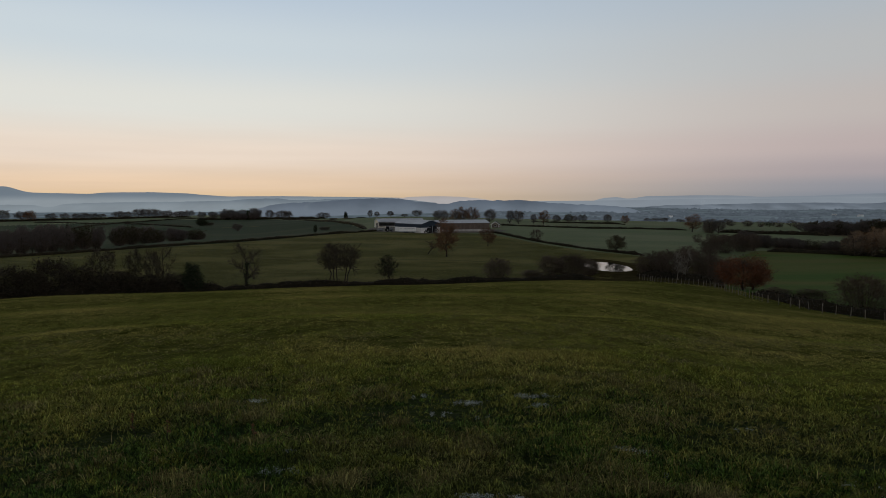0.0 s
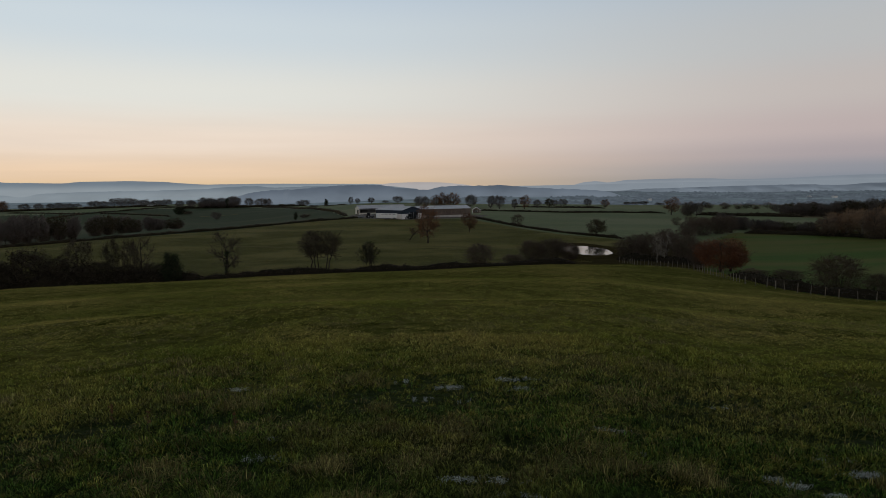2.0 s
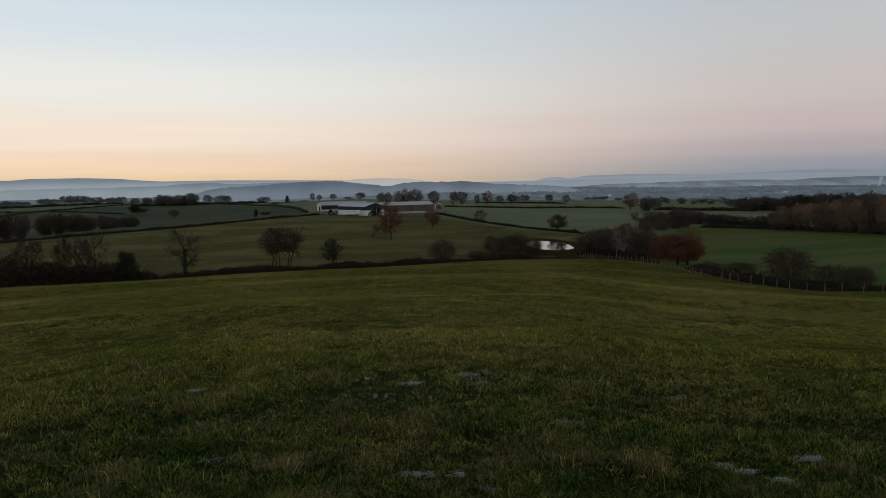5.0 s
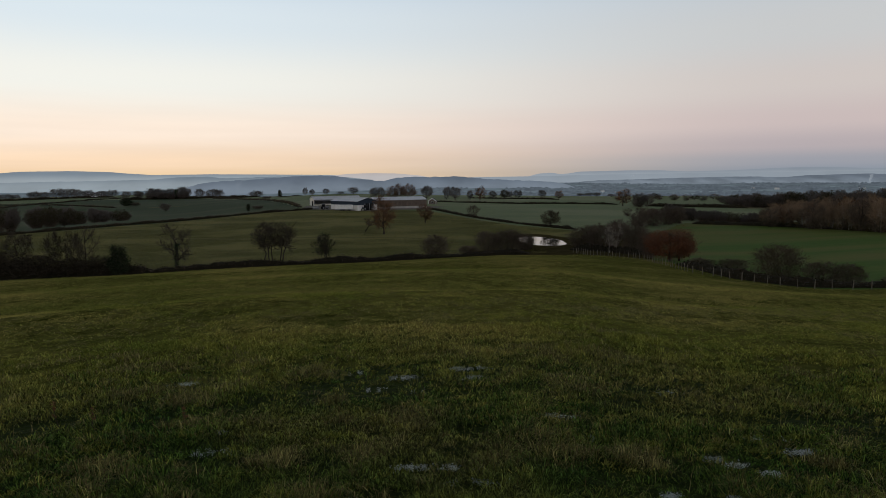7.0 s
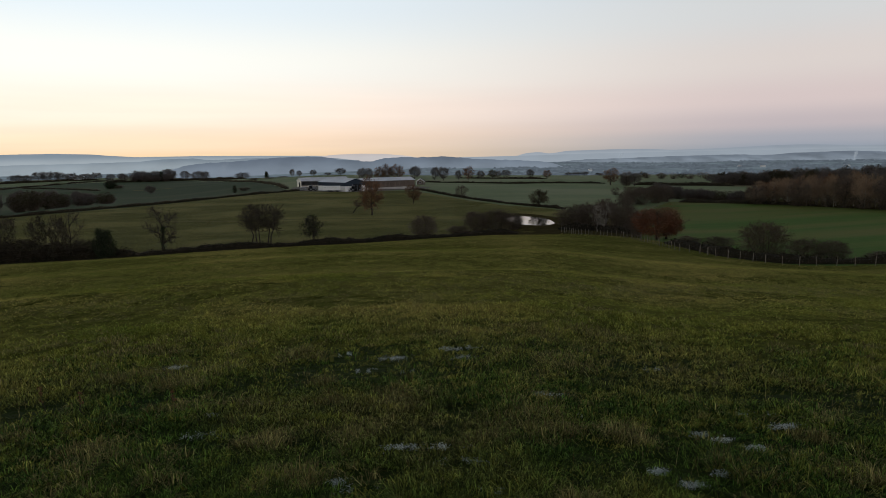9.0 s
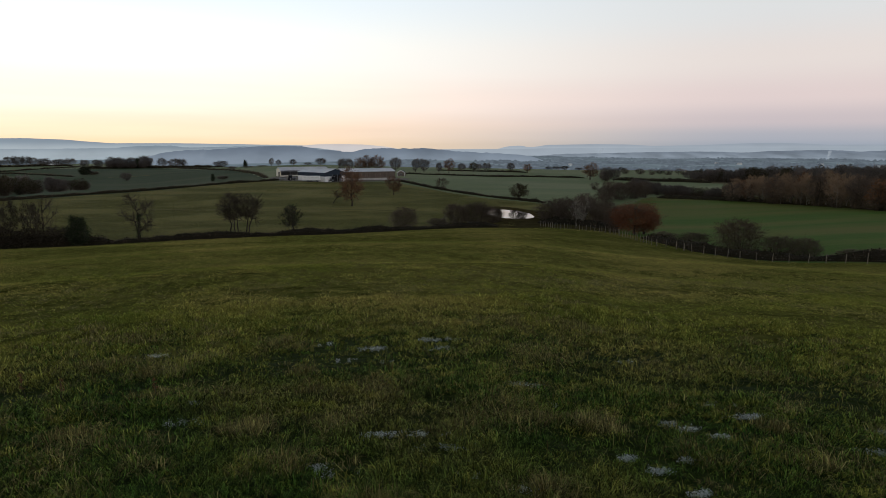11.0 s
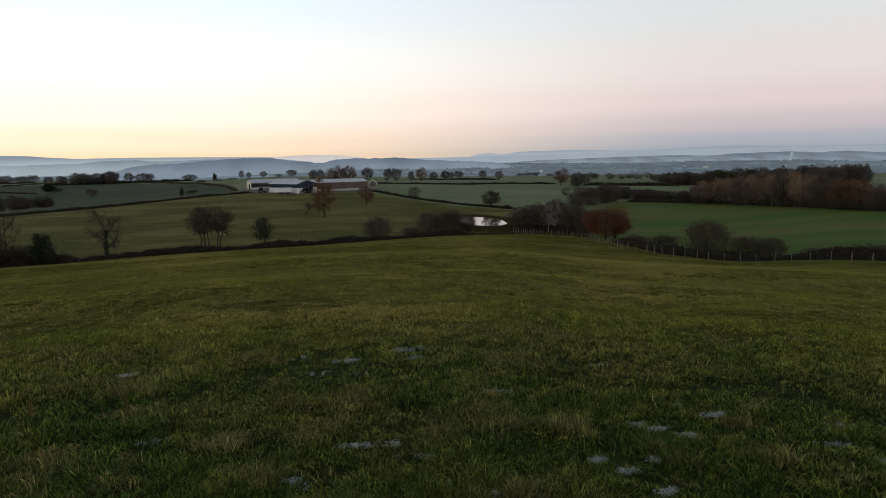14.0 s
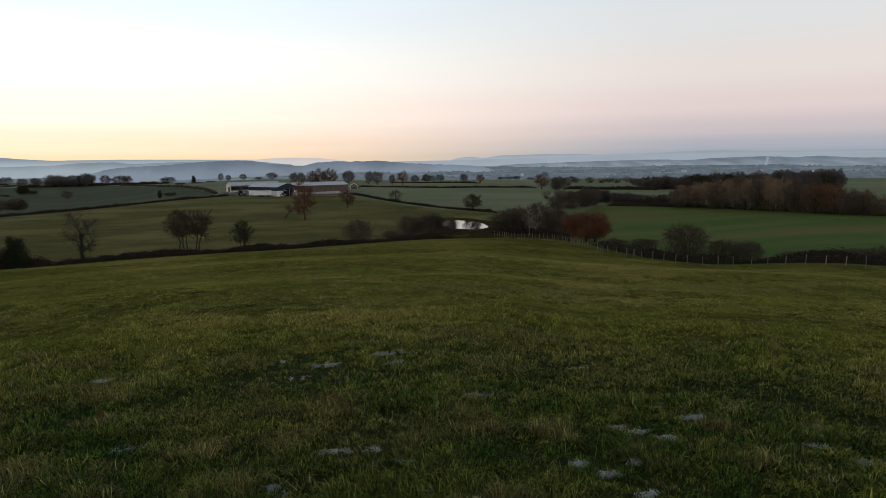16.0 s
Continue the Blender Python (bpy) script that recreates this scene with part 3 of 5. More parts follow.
planted = {}


def build_tree(style, seed, light=False):
    """One tree or bush, 1 m high and 1 m across, as a thing with stems, twigs and leaves; light: without its lesser branches."""
    s, rng = STYLES[style], random.Random(seed)
    stems, limbs, shoots, ends, ways = [], [], [], [], []
    lean = s.get("lean", 0.0)
    total = s["limbs"] * s["stems"]
    levels = [-0.82 + 1.78 * (i + 0.5) / total for i in range(total)]
    rng.shuffle(levels)
    for k in range(s["stems"]):
        many = s["stems"] > 1
        a = k * 2.4 + rng.random()
        out = (0.10 + 0.24 * math.sqrt((k + 0.5) / s["stems"])) if many else 0.0
        foot = Vector((math.cos(a) * out * 0.45, math.sin(a) * out * 0.45, -0.03))
        top = Vector((math.cos(a) * out + lean * 0.8, math.sin(a) * out, s["mid"] + s["half"] * rng.uniform(0.45, 0.8)))
        pts = bend(rng, foot, top, 6, 0, 0.016)
        if lean:
            for i, p in enumerate(pts):
                p.x = lean * (i / 6) ** 1.3 * 0.9
        g = s["girth"] * rng.uniform(0.8, 1.15)
        stems.append((pts, [g * (1.45 if i == 0 else 1.0) * (1 - 0.82 * i / 6) for i in range(7)]))
        for j in range(s["limbs"]):
            b = j * 2.4 + rng.uniform(-0.4, 0.4) + k
            up = levels[k * s["limbs"] + j]
            level = s["mid"] + s["half"] * up * rng.uniform(0.85, 1.0)
            reach = 0.5 * math.sqrt(max(1 - up * up, 0.05)) * math.sqrt(rng.uniform(0.35, 1.0))
            end = Vector((math.cos(b) * reach + lean * 0.75, math.sin(b) * reach, level))
            if many:
                end = end.lerp(Vector((pts[6].x, pts[6].y, end.z)), 0.30)
            t = min(max(s["fork"], (level - rng.uniform(0.10, 0.34)) / max(pts[6].z, 0.1)), 0.97)
            i = min(int(t * 6), 5)
            start = pts[i].lerp(pts[i + 1], t * 6 - i)
            way = bend(rng, start, end, 4, 0.05 * rng.uniform(-0.3, 1), 0.018)
            r = g * (0.52 if not many else 0.42) * (1.1 - 0.5 * t)
            limbs.append((way, [r * (1 - 0.78 * q / 4) for q in range(5)]))
            for _ in range(s["branches"]):
                q = rng.uniform(0.35, 1.0) * 4
                n = min(int(q), 3)
                p = way[n].lerp(way[n + 1], q - n)
                d = (p - Vector((lean * 0.6, 0, s["mid"] - 0.2))).normalized() * 0.5 + Vector((rng.gauss(0, 0.7), rng.gauss(0, 0.7), rng.gauss(0.15, 0.6)))
                e = p + d.normalized() * rng.uniform(0.07, 0.19)
                e.z = min(max(e.z, 0.03), 0.97)
                far = math.hypot(e.x - lean * 0.7, e.y)
                if far > 0.5:
                    e.x, e.y = lean * 0.7 + (e.x - lean * 0.7) * 0.5 / far, e.y * 0.5 / far
                br = bend(rng, p, e, 2, 0.01, 0.008)
                shoots.append(((p, e), (r * 0.30, r * 0.12)))
                for _ in range(s["twigs"]):
                    u = rng.uniform(0.05, 1.0) * 2
                    m = min(int(u), 1)
                    ends.append(tuple(br[m].lerp(br[m + 1], u - m)))
                    ways.append(tuple(d.normalized()))
    name = style
    thing = new(name)
    bark = s.get("bark", BARK)
    for stem in stems:
        tv, tt = tube([stem], 7 if len(stems) < 5 else 5)
        under(array_mesh("trunk" if len(stems) == 1 else "stem", tv, tt, bark), thing)
    lv, lt = tube(limbs, 3 if light else 4)
    bv, bt = tube(shoots[:3] if light else shoots, 3)
    # fine spray that fills the crown evenly
    extra = []
    for _ in range(s.get("fill", 0)):
        a, up = rng.uniform(0, math.tau), rng.uniform(-0.9, 0.95)
        near = rng.uniform(0.25, 1.0) ** 0.45 * (0.90 + 0.34 * noise.noise((math.cos(a) * 1.7 + seed, math.sin(a) * 1.7, up * 1.9)))
        q = 0.47 * math.sqrt(1 - up * up) * near
        extra.append((math.cos(a) * q + lean * 0.7, math.sin(a) * q, max(s["mid"] + s["half"] * up * near * 0.94, 0.02)))
    ends += extra
    ways += [tuple((Vector(p) - Vector((lean * 0.7, 0, s["mid"] - 0.25))).normalized()) for p in extra]
    under(array_mesh("branchwork", np.concatenate([lv, bv]), np.concatenate([lt, bt + len(lv)]), bark), thing)
    sv, st, tips = splinters(rng, ends, ways, s["long"], s["thick"])
    sv[:, 2] = np.maximum(sv[:, 2], 0.0)
    under(array_mesh("crown", sv, st, s["twig"]), thing)
    if s["leaves"]:
        fv, ft = flakes(rng, ([tuple(p) for p in tips] + ends) if not s.get("shell") else extra, s["leaves"], s["leaf_size"], 0.028)
        fv[:, 2] = np.maximum(fv[:, 2], 0.004)
        under(array_mesh("foliage", fv, ft, s["leaf"]), thing)
    if s.get("ivy"):
        spots = [tuple(stems[0][0][i].lerp(stems[0][0][i + 1], rng.random())) for i in range(4) for _ in range(20)]
        iv, it = flakes(rng, spots, 900, 0.016, 0.022)
        under(array_mesh("ivy", iv, it, HOLLY_LEAF), thing)
    return thing


def plant(style, x, y, tall, wide, label="", variant=0, group=""):
    planted.setdefault((style, variant), []).append((x, y, tall, wide, label, group))


def grow_all():
    """Each kind is built once and copied to its places."""
    rng = random.Random(5)
    for (style, variant), spots in planted.items():
        first = build_tree(style, hash_of(style) + variant)
        things = [first] + [copy_thing(first, Matrix.Identity(4)) for _ in spots[1:]]
        for ob, (x, y, tall, wide, label, group) in zip(things, spots):
            turn = 0 if STYLES[style].get("lean") else rng.uniform(0, 360)
            ob.matrix_basis = pose(x, y, height(x, y) - 0.01 * tall, 0, 0, turn) @ Matrix.Diagonal((wide, wide, tall, 1))
            cat = "bush" if style in ("holly_bush", "thicket", "scrub_bush", "dark_thicket") else "tree"
            tagged(ob, label or LABELS[style], cat, group or {"tree": "trees of the vale", "bush": "bushes along the brook"}[cat])


def hash_of(text):
    return sum((i + 1) * ord(c) for i, c in enumerate(text))


plant("slender_tree", -77.6, 143.3, 10.8, 7.3)
plant("slender_tree", -72.8, 149.2, 10.3, 5.0, variant=1)
plant("slender_tree", -66.9, 145.4, 10.5, 4.3)
plant("ash_tree", -66.0, 149.0, 11.2, 6.4)
plant("dark_thicket", -85.7, 138.7, 8.7, 10.6)
plant("dark_thicket", -90.5, 132.0, 7.4, 10.7, variant=1)
plant("dark_thicket", -87.6, 133.9, 6.3, 9.3)
plant("dark_thicket", -80.5, 139.4, 6.6, 9.0, variant=1)
plant("dark_thicket", -73.2, 143.4, 5.6, 10.9)
plant("dark_thicket", -76.2, 140.7, 5.0, 8.1, variant=1)
plant("dark_thicket", -67.8, 144.9, 4.5, 10.1)
plant("dark_thicket", -62.8, 148.3, 4.5, 8.6, variant=1)
plant("holly_bush", -58.2, 146.9, 6.9, 5.2)
plant("ivy_tree", -48.4, 155.6, 11.3, 10.2)
plant("alder_clump", -26.5, 160.8, 10.8, 12.7)
plant("twin_tree", -14.7, 162.3, 7.4, 6.6)
plant("thicket", 14.1, 163.4, 5.6, 9.0, variant=1)
plant("thicket", 29.0, 169.5, 5.6, 9.0)
plant("thicket", 34.5, 170.5, 5.8, 11.1, variant=1)
plant("thicket", 39.3, 171.5, 4.6, 8.2)
plant("twin_tree", 41.3, 173.0, 3.9, 3.2)
plant("thicket", 23.3, 166.4, 2.1, 7.2)
plant("thicket", 56.1, 171.1, 5.9, 10.3)
plant("thicket", 59.5, 165.6, 6.6, 9.5, variant=1)
plant("bare_tree", 67.4, 173.4, 7.8, 7.7)
plant("pale_tree", 59.2, 157.0, 7.8, 6.1)
plant("thicket", 66.3, 158.7, 6.5, 10.3)
plant("thicket", 64.4, 146.5, 5.4, 7.0, variant=1)
plant("beech_tree", 61.3, 128.7, 7.1, 13.1)
plant("thicket", 60.4, 137.3, 4.5, 4.9)
plant("scrub_bush", 62.3, 92.9, 5.8, 9.2)
plant("scrub_bush", 64.5, 86.5, 3.4, 6.6, variant=1)
plant("scrub_bush", 66.7, 83.5, 3.1, 5.5)
plant("scrub_bush", 61.6, 105.1, 2.5, 6.7)
plant("scrub_bush", 60.0, 112.9, 1.9, 5.9, variant=1)
plant("scrub_bush", 71.7, 75.2, 1.3, 6.0, variant=1)
plant("scrub_bush", 69.8, 78.3, 1.3, 5.3)
plant("scrub_bush", 74.3, 71.2, 1.8, 5.8)
plant("scrub_bush", 76.4, 69.0, 2.3, 4.8, variant=1)
plant("oak_tree", 1.2, 214.6, 13.0, 9.6)
plant("leaning_tree", -5.3, 220.9, 5.5, 8.6)
plant("oak_tree", 17.5, 247.7, 7.5, 7.5, variant=1)
plant("bare_tree", 39.5, 268.2, 5.7, 6.4, variant=1)
plant("green_oak", 63.2, 230.7, 6.4, 8.2)
plant("round_tree", -63.8, 556.4, 7.3, 5.4, variant=1)
plant("round_tree", -57.9, 557.0, 5.5, 5.5, variant=1)
plant("round_tree", -46.1, 558.1, 5.6, 7.1, variant=1)
plant("round_tree", -22.9, 559.5, 6.6, 11.0)
plant("round_tree", -33.8, 559.0, 2.6, 7.7, variant=2)
plant("round_tree", -3.8, 430.0, 8.5, 7.2)
plant("round_tree", 1.1, 430.0, 8.7, 6.7, variant=1)
plant("oak_tree", 8.0, 409.9, 9.6, 10.5)
plant("oak_tree", 13.1, 409.8, 11.2, 11.0)
plant("oak_tree", 18.9, 409.6, 11.4, 11.5)
plant("round_tree", 32.4, 438.8, 10.3, 10.3)
plant("round_tree", 46.3, 437.6, 9.9, 6.9)
plant("round_tree", 51.7, 437.0, 9.6, 9.4, variant=2)
plant("round_tree", 62.0, 435.6, 7.4, 5.1, variant=2)
plant("oak_tree", 68.8, 434.6, 9.8, 9.3)
plant("round_tree", 82.7, 462.7, 6.3, 7.2, variant=1)
plant("green_oak", 91.1, 461.1, 7.2, 8.2)
plant("round_tree", 101.1, 489.7, 5.6, 6.2, variant=2)
plant("round_tree", 107.3, 488.3, 6.6, 8.6, variant=2)
plant("round_tree", 125.3, 484.0, 6.7, 7.6, variant=1)
plant("oak_tree", 126.7, 442.2, 6.7, 7.5, variant=1)
plant("round_tree", 171.2, 533.2, 2.8, 6.3, variant=2)
plant("round_tree", 177.6, 531.1, 3.0, 9.4, variant=2)
plant("round_tree", 184.4, 528.8, 3.6, 9.3)
plant("round_tree", 195.6, 524.7, 2.6, 8.2)
plant("oak_tree", 146.3, 372.3, 10.4, 12.0)
plant("thicket", 154.5, 368.0, 6.0, 10.0)
plant("thicket", 94.6, 224.5, 5.6, 9.0)
plant("thicket", 101.0, 227.0, 6.4, 9.5, variant=1)
plant("thicket", 108.5, 231.0, 6.8, 9.5)
plant("thicket", 114.5, 235.5, 6.2, 8.0, variant=1)
plant("round_tree", 153.0, 364.1, 8.7, 9.3, variant=2)
plant("round_tree", 157.4, 362.3, 8.3, 9.2)
plant("round_tree", -513.0, 739.5, 14.2, 19.9, variant=1)
plant("round_tree", -495.7, 751.2, 12.4, 23.9)
plant("round_tree", -460.1, 773.5, 8.9, 13.2, variant=1)
plant("round_tree", -449.8, 779.5, 8.7, 11.4)
plant("round_tree", -442.0, 784.0, 9.2, 13.4)
plant("round_tree", -434.0, 788.5, 8.3, 15.4)
plant("round_tree", -425.8, 792.9, 7.4, 13.6)
plant("round_tree", -409.1, 801.6, 10.4, 17.6)
plant("round_tree", -400.0, 806.2, 9.4, 15.8, variant=1)
plant("round_tree", -388.9, 811.6, 12.6, 15.9, variant=2)
plant("round_tree", -381.8, 815.0, 12.4, 14.0, variant=2)
plant("round_tree", -374.7, 818.3, 12.3, 14.0, variant=2)
plant("round_tree", -369.2, 820.8, 11.5, 12.0, variant=2)
plant("round_tree", -358.2, 825.6, 9.9, 18.2, variant=2)
plant("round_tree", -344.5, 831.5, 9.0, 18.3)
plant("round_tree", -333.7, 835.9, 9.7, 16.4, variant=2)
plant("oak_tree", -479.7, 737.8, 12.7, 17.1)
plant("holly_bush", -220.3, 579.5, 6.5, 11.3)
plant("thicket", -214.4, 581.8, 2.7, 11.2)
plant("round_tree", -245.6, 719.2, 12.8, 15.8, variant=1)
plant("round_tree", -238.7, 721.5, 12.2, 15.9, variant=1)
plant("round_tree", -228.2, 724.9, 12.1, 17.7, variant=1)
plant("round_tree", -217.6, 728.2, 14.0, 16.0, variant=1)
plant("round_tree", -213.4, 729.4, 12.7, 14.3, variant=2)
plant("round_tree", -199.5, 733.3, 11.2, 12.6, variant=1)
plant("round_tree", -186.7, 736.7, 10.5, 19.8, variant=1)
plant("round_tree", -179.9, 738.4, 9.8, 12.6)
plant("round_tree", -140.8, 746.8, 8.2, 18.3, variant=2)
plant("holly_bush", -220.9, 722.0, 10.9, 5.8)
plant("round_tree", -160.4, 494.6, 6.4, 9.0)
plant("holly_bush", -120.9, 790.8, 10.5, 5.6)
plant("thicket", -88.2, 593.5, 1.2, 15.7, variant=1)
plant("thicket", -76.2, 595.1, 1.2, 12.9)
plant("thicket", -102.0, 591.3, 1.9, 11.4)
plant("holly_bush", -71.0, 352.9, 4.1, 2.5)
plant("thicket", -69.9, 373.5, 1.9, 8.1)
plant("round_tree", -183.0, 378.0, 9.0, 10.4)
plant("round_tree", -268.0, 706.0, 9.5, 11.0, variant=2)
plant("round_tree", -256.0, 712.0, 8.5, 12.0)
plant("round_tree", -306.0, 842.0, 8.0, 12.0, variant=1)
plant("round_tree", -470.0, 762.0, 9.0, 15.0, variant=2)

# ---------------------------------------------------------------- the farm
def shed(name, label, x, y, turn, long, wide, eave, ridge, lower, lower_mat, upper_mat, gable_mat, roof_mat, open_gable=False, open_side=False, doors=(), boards=False, base=None, flip=False):
    """A farm shed: plinth walls, clad upper walls, gables, two roof slopes with sheets, ridge cap. Local x runs along the ridge, the local -y side is the near long side, the local -x end the near gable."""
    z = min(height(x + a, y + b) for a in (-8, 0, 8) for b in (-6, 0, 6)) if base is None else base
    top = new(name)
    top.matrix_basis = pose(x, y, z, 0, 0, turn)
    L, W = long / 2, wide / 2
    for s in (-1, 1):
        part("plinth_wall", block(-L, L, s * W - 0.12, s * W + 0.12, -1.2, lower), lower_mat, top)
        if open_side and s < 0:
            for i in range(int(long / 5) + 1):
                px = -L + 0.15 + i * (long - 0.3) / int(long / 5)
                part("post", block(px - 0.13, px + 0.13, s * W - 0.14, s * W + 0.14, lower + 0.004, eave - 0.7), STEEL, top)
            part("side_cladding", block(-L, L, s * W - 0.07, s * W + 0.07, eave - 0.7, eave), upper_mat, top)
        elif boards and s < 0:
            n = int(long / 0.45)
            for i in range(n):
                a = -L + i * long / n
                part("board", block(a + 0.02, a + long / n - 0.02, s * W - 0.05, s * W + 0.05, lower + 0.004, eave), upper_mat, top)
        else:
            part("side_cladding", block(-L, L, s * W - 0.07, s * W + 0.07, lower + 0.004, eave), upper_mat, top)
    for s in (-1, 1):
        e = s * (L - 0.12)
        if open_gable and s < 0:
            bays = 3
            for i in range(bays + 1):
                py = -W + 0.15 + i * (wide - 0.3) / bays
                part("post", block(e - 0.13, e + 0.13, py - 0.13, py + 0.13, -1.2, eave - 0.25), STEEL, top)
        else:
            part("plinth_wall", block(e - 0.12, e + 0.12, -W + 0.124, W - 0.124, -1.2, lower), lower_mat, top)
            bm = block(e - 0.08, e + 0.08, -W + 0.08, W - 0.08, lower + 0.004, eave)
            part("end_cladding", bm, gable_mat, top)
        g = prism([(-W + 0.06, eave - (0.25 if open_gable and s < 0 else -0.004)), (W - 0.06, eave - (0.25 if open_gable and s < 0 else -0.004)), (0, ridge - 0.10)], e - 0.08, e + 0.08)
        bmesh.ops.rotate(g, verts=g.verts[:], cent=(0, 0, 0), matrix=Matrix.Rotation(radians(90), 3, "Z"))
        for v in g.verts:
            v.co.x = e + (0.08 if v.co.x < -e else -0.08)
        part("gable", g, gable_mat, top)
    # doorways are dark panels on the wall, with their inner shade painted on
    for dx, dw, dh, mat in doors:
        part("doorway", block(-L - 0.03, -L + 0.02, dx - dw / 2, dx + dw / 2, 0, dh), mat, top)
    if flip:
        part("doorway", block(-L - 0.05, -L + 0.02, -W * 0.62, W * 0.30, 0, 3.2), DARK_INSIDE, top)
        for dy in (-W * 0.62, -W * 0.16, W * 0.30):
            part("door_post", block(-L - 0.09, -L - 0.054, dy - 0.12, dy + 0.12, 0, 3.3), STEEL, top)
    slope = math.atan2(ridge - eave, W)
    span = math.hypot(W, ridge - eave) + 0.45
    for s in (-1, 1):
        n = max(4, int(long / 2.2))
        for i in range(n):
            a = -L - 0.3 + i * (long + 0.6) / n
            bm = block(a, a + (long + 0.6) / n - 0.012, 0, span, 0, 0.06)
            lift = 0.006 * (i % 2)
            m = Matrix.Translation((0, 0, ridge + lift)) @ Matrix.Rotation(-slope if s > 0 else slope, 4, "X") @ Matrix.Diagonal((1, s, 1, 1))
            bm.transform(m)
            bmesh.ops.recalc_face_normals(bm, faces=bm.faces[:])
            part("roof_sheet", bm, roof_mat, top)
    part("ridge_cap", block(-L - 0.32, L + 0.32, -0.22, 0.22, ridge + 0.02, ridge + 0.12, 0.03), roof_mat, top)
    part("floor", block(-L + 0.1, L - 0.1, -W + 0.13, W - 0.13, -1.0, 0.02), CONCRETE, top)
    tagged(top, label, "shed", "farm sheds")
    return top


YARD = -14.5
shed("cattle_shed", "grey-roofed cattle shed clad in dark blue over white walls", -12.4, 308.5, 132, 20, 12, 4.3, 5.9, 2.5, WHITE_WALL, CLADDING, CLADDING, ROOF, base=YARD, flip=True)
shed("brown_barn", "long brown-boarded barn with a grey sheeted roof", 8.6, 322.0, 17, 27, 13, 4.9, 6.2, 1.7, PALE_BLOCK, BOARDING, BOARDING, ROOF, boards=True, base=-15.3)
shed("white_barn", "older barn with a cream gable and open front", -24.8, 361.0, 22, 27, 8.5, 3.4, 4.9, 0.6, CREAM_WALL, GREY_PAINT, CREAM_WALL, ROOF, open_side=True, doors=((-1.2, 2.4, 2.5, DARK_INSIDE),), base=YARD)


def build_house(x, y, turn):
    """The little timber lodge behind the barns; local -x is its front gable."""
    top = new("timber_lodge")
    top.matrix_basis = pose(x, y, height(x, y) - 0.1, 0, 0, turn)
    part("wall", block(-3.0, 3.0, -2.3, 2.3, -1, 2.0), BOARDING, top)
    rise = math.atan2(1.5, 2.3)
    for e in (-2.9, 2.9):
        g = prism([(-2.28, 2.004), (2.28, 2.004), (0, 3.46)], -0.1, 0.1)
        g.transform(Matrix.Translation((e, 0, 0)) @ Matrix.Rotation(radians(90), 4, "Z"))
        part("gable", g, BOARDING, top)
    for side in (-1, 1):
        bm = block(-3.2, 3.2, 0, 2.95, 0, 0.12)
        bm.transform(Matrix.Translation((0, 0, 3.5)) @ Matrix.Rotation(-side * rise, 4, "X") @ Matrix.Diagonal((1, side, 1, 1)))
        bmesh.ops.recalc_face_normals(bm, faces=bm.faces[:])
        part("roof", bm, SLATE, top)
        bm = block(-3.27, -3.21, 0, 2.97, -0.22, 0.13)
        bm.transform(Matrix.Translation((0, 0, 3.5)) @ Matrix.Rotation(-side * rise, 4, "X") @ Matrix.Diagonal((1, side, 1, 1)))
        bmesh.ops.recalc_face_normals(bm, faces=bm.faces[:])
        part("bargeboard", bm, WHITE_WALL, top, "white-painted bargeboard")
        part("corner_board", block(-3.04, -3.004, side * 2.1 - 0.12, side * 2.1 + 0.12, -0.2, 2.0), WHITE_WALL, top)
    win = part("window", block(-3.03, -3.004, -0.7, 0.7, 0.7, 1.8), WHITE_WALL, top)
    part("pane", block(-3.05, -3.034, -0.6, 0.6, 0.8, 1.7), DARK_INSIDE, win)
    tagged(top, "small brown timber lodge with white bargeboards", "house")


build_house(30.5, 368.0, 80)


def wheel(parent, x, y, r, w, axle=True):
    bm = bmesh.new()
    bmesh.ops.create_cone(bm, cap_ends=True, segments=18, radius1=r, radius2=r, depth=w)
    bmesh.ops.bevel(bm, geom=[e for e in bm.edges if len(e.link_faces) == 2 and max(len(f.verts) for f in e.link_faces) > 4], offset=0.05, segments=1, affect="EDGES")
    bm.transform(Matrix.Translation((x, y, r)) @ Matrix.Rotation(radians(90), 4, "X"))
    tyre = part("wheel", bm, RUBBER, parent)
    bm = bmesh.new()
    bmesh.ops.create_cone(bm, cap_ends=True, segments=12, radius1=r * 0.5, radius2=r * 0.45, depth=w + 0.03)
    bm.transform(Matrix.Translation((x, y, r)) @ Matrix.Rotation(radians(90), 4, "X"))
    part("rim", bm, STEEL, tyre)


def build_trailer(x, y, turn):
    top = new("livestock_trailer")
    top.matrix_basis = pose(x, y, height(x, y) + 0.02, 0, 0, turn)
    body = part("body", block(-3.9, 3.9, -1.2, 1.2, 0.75, 2.75, 0.08), WHITE_WALL, top)
    part("chassis", block(-4.0, 4.2, -0.9, 0.9, 0.5, 0.745), STEEL, top)
    for i in range(4):
        part("vent", block(-3.4 + i * 1.8, -2.2 + i * 1.8, -1.225, -1.204, 2.25, 2.36), DARK_INSIDE, body)
    for i in range(9):
        part("rib", block(-3.8 + i * 0.94, -3.72 + i * 0.94, -1.235, -1.204, 0.8, 2.1), WHITE_WALL, body)
    for a in (-1.2, 0.0, 2.6):
        for s in (-1, 1):
            wheel(top, a, s * 1.05, 0.48, 0.3)
    part("drawbar", block(4.2, 5.4, -0.08, 0.08, 0.5, 0.62), STEEL, top)
    tagged(top, "long white livestock trailer parked before the shed", "trailer")


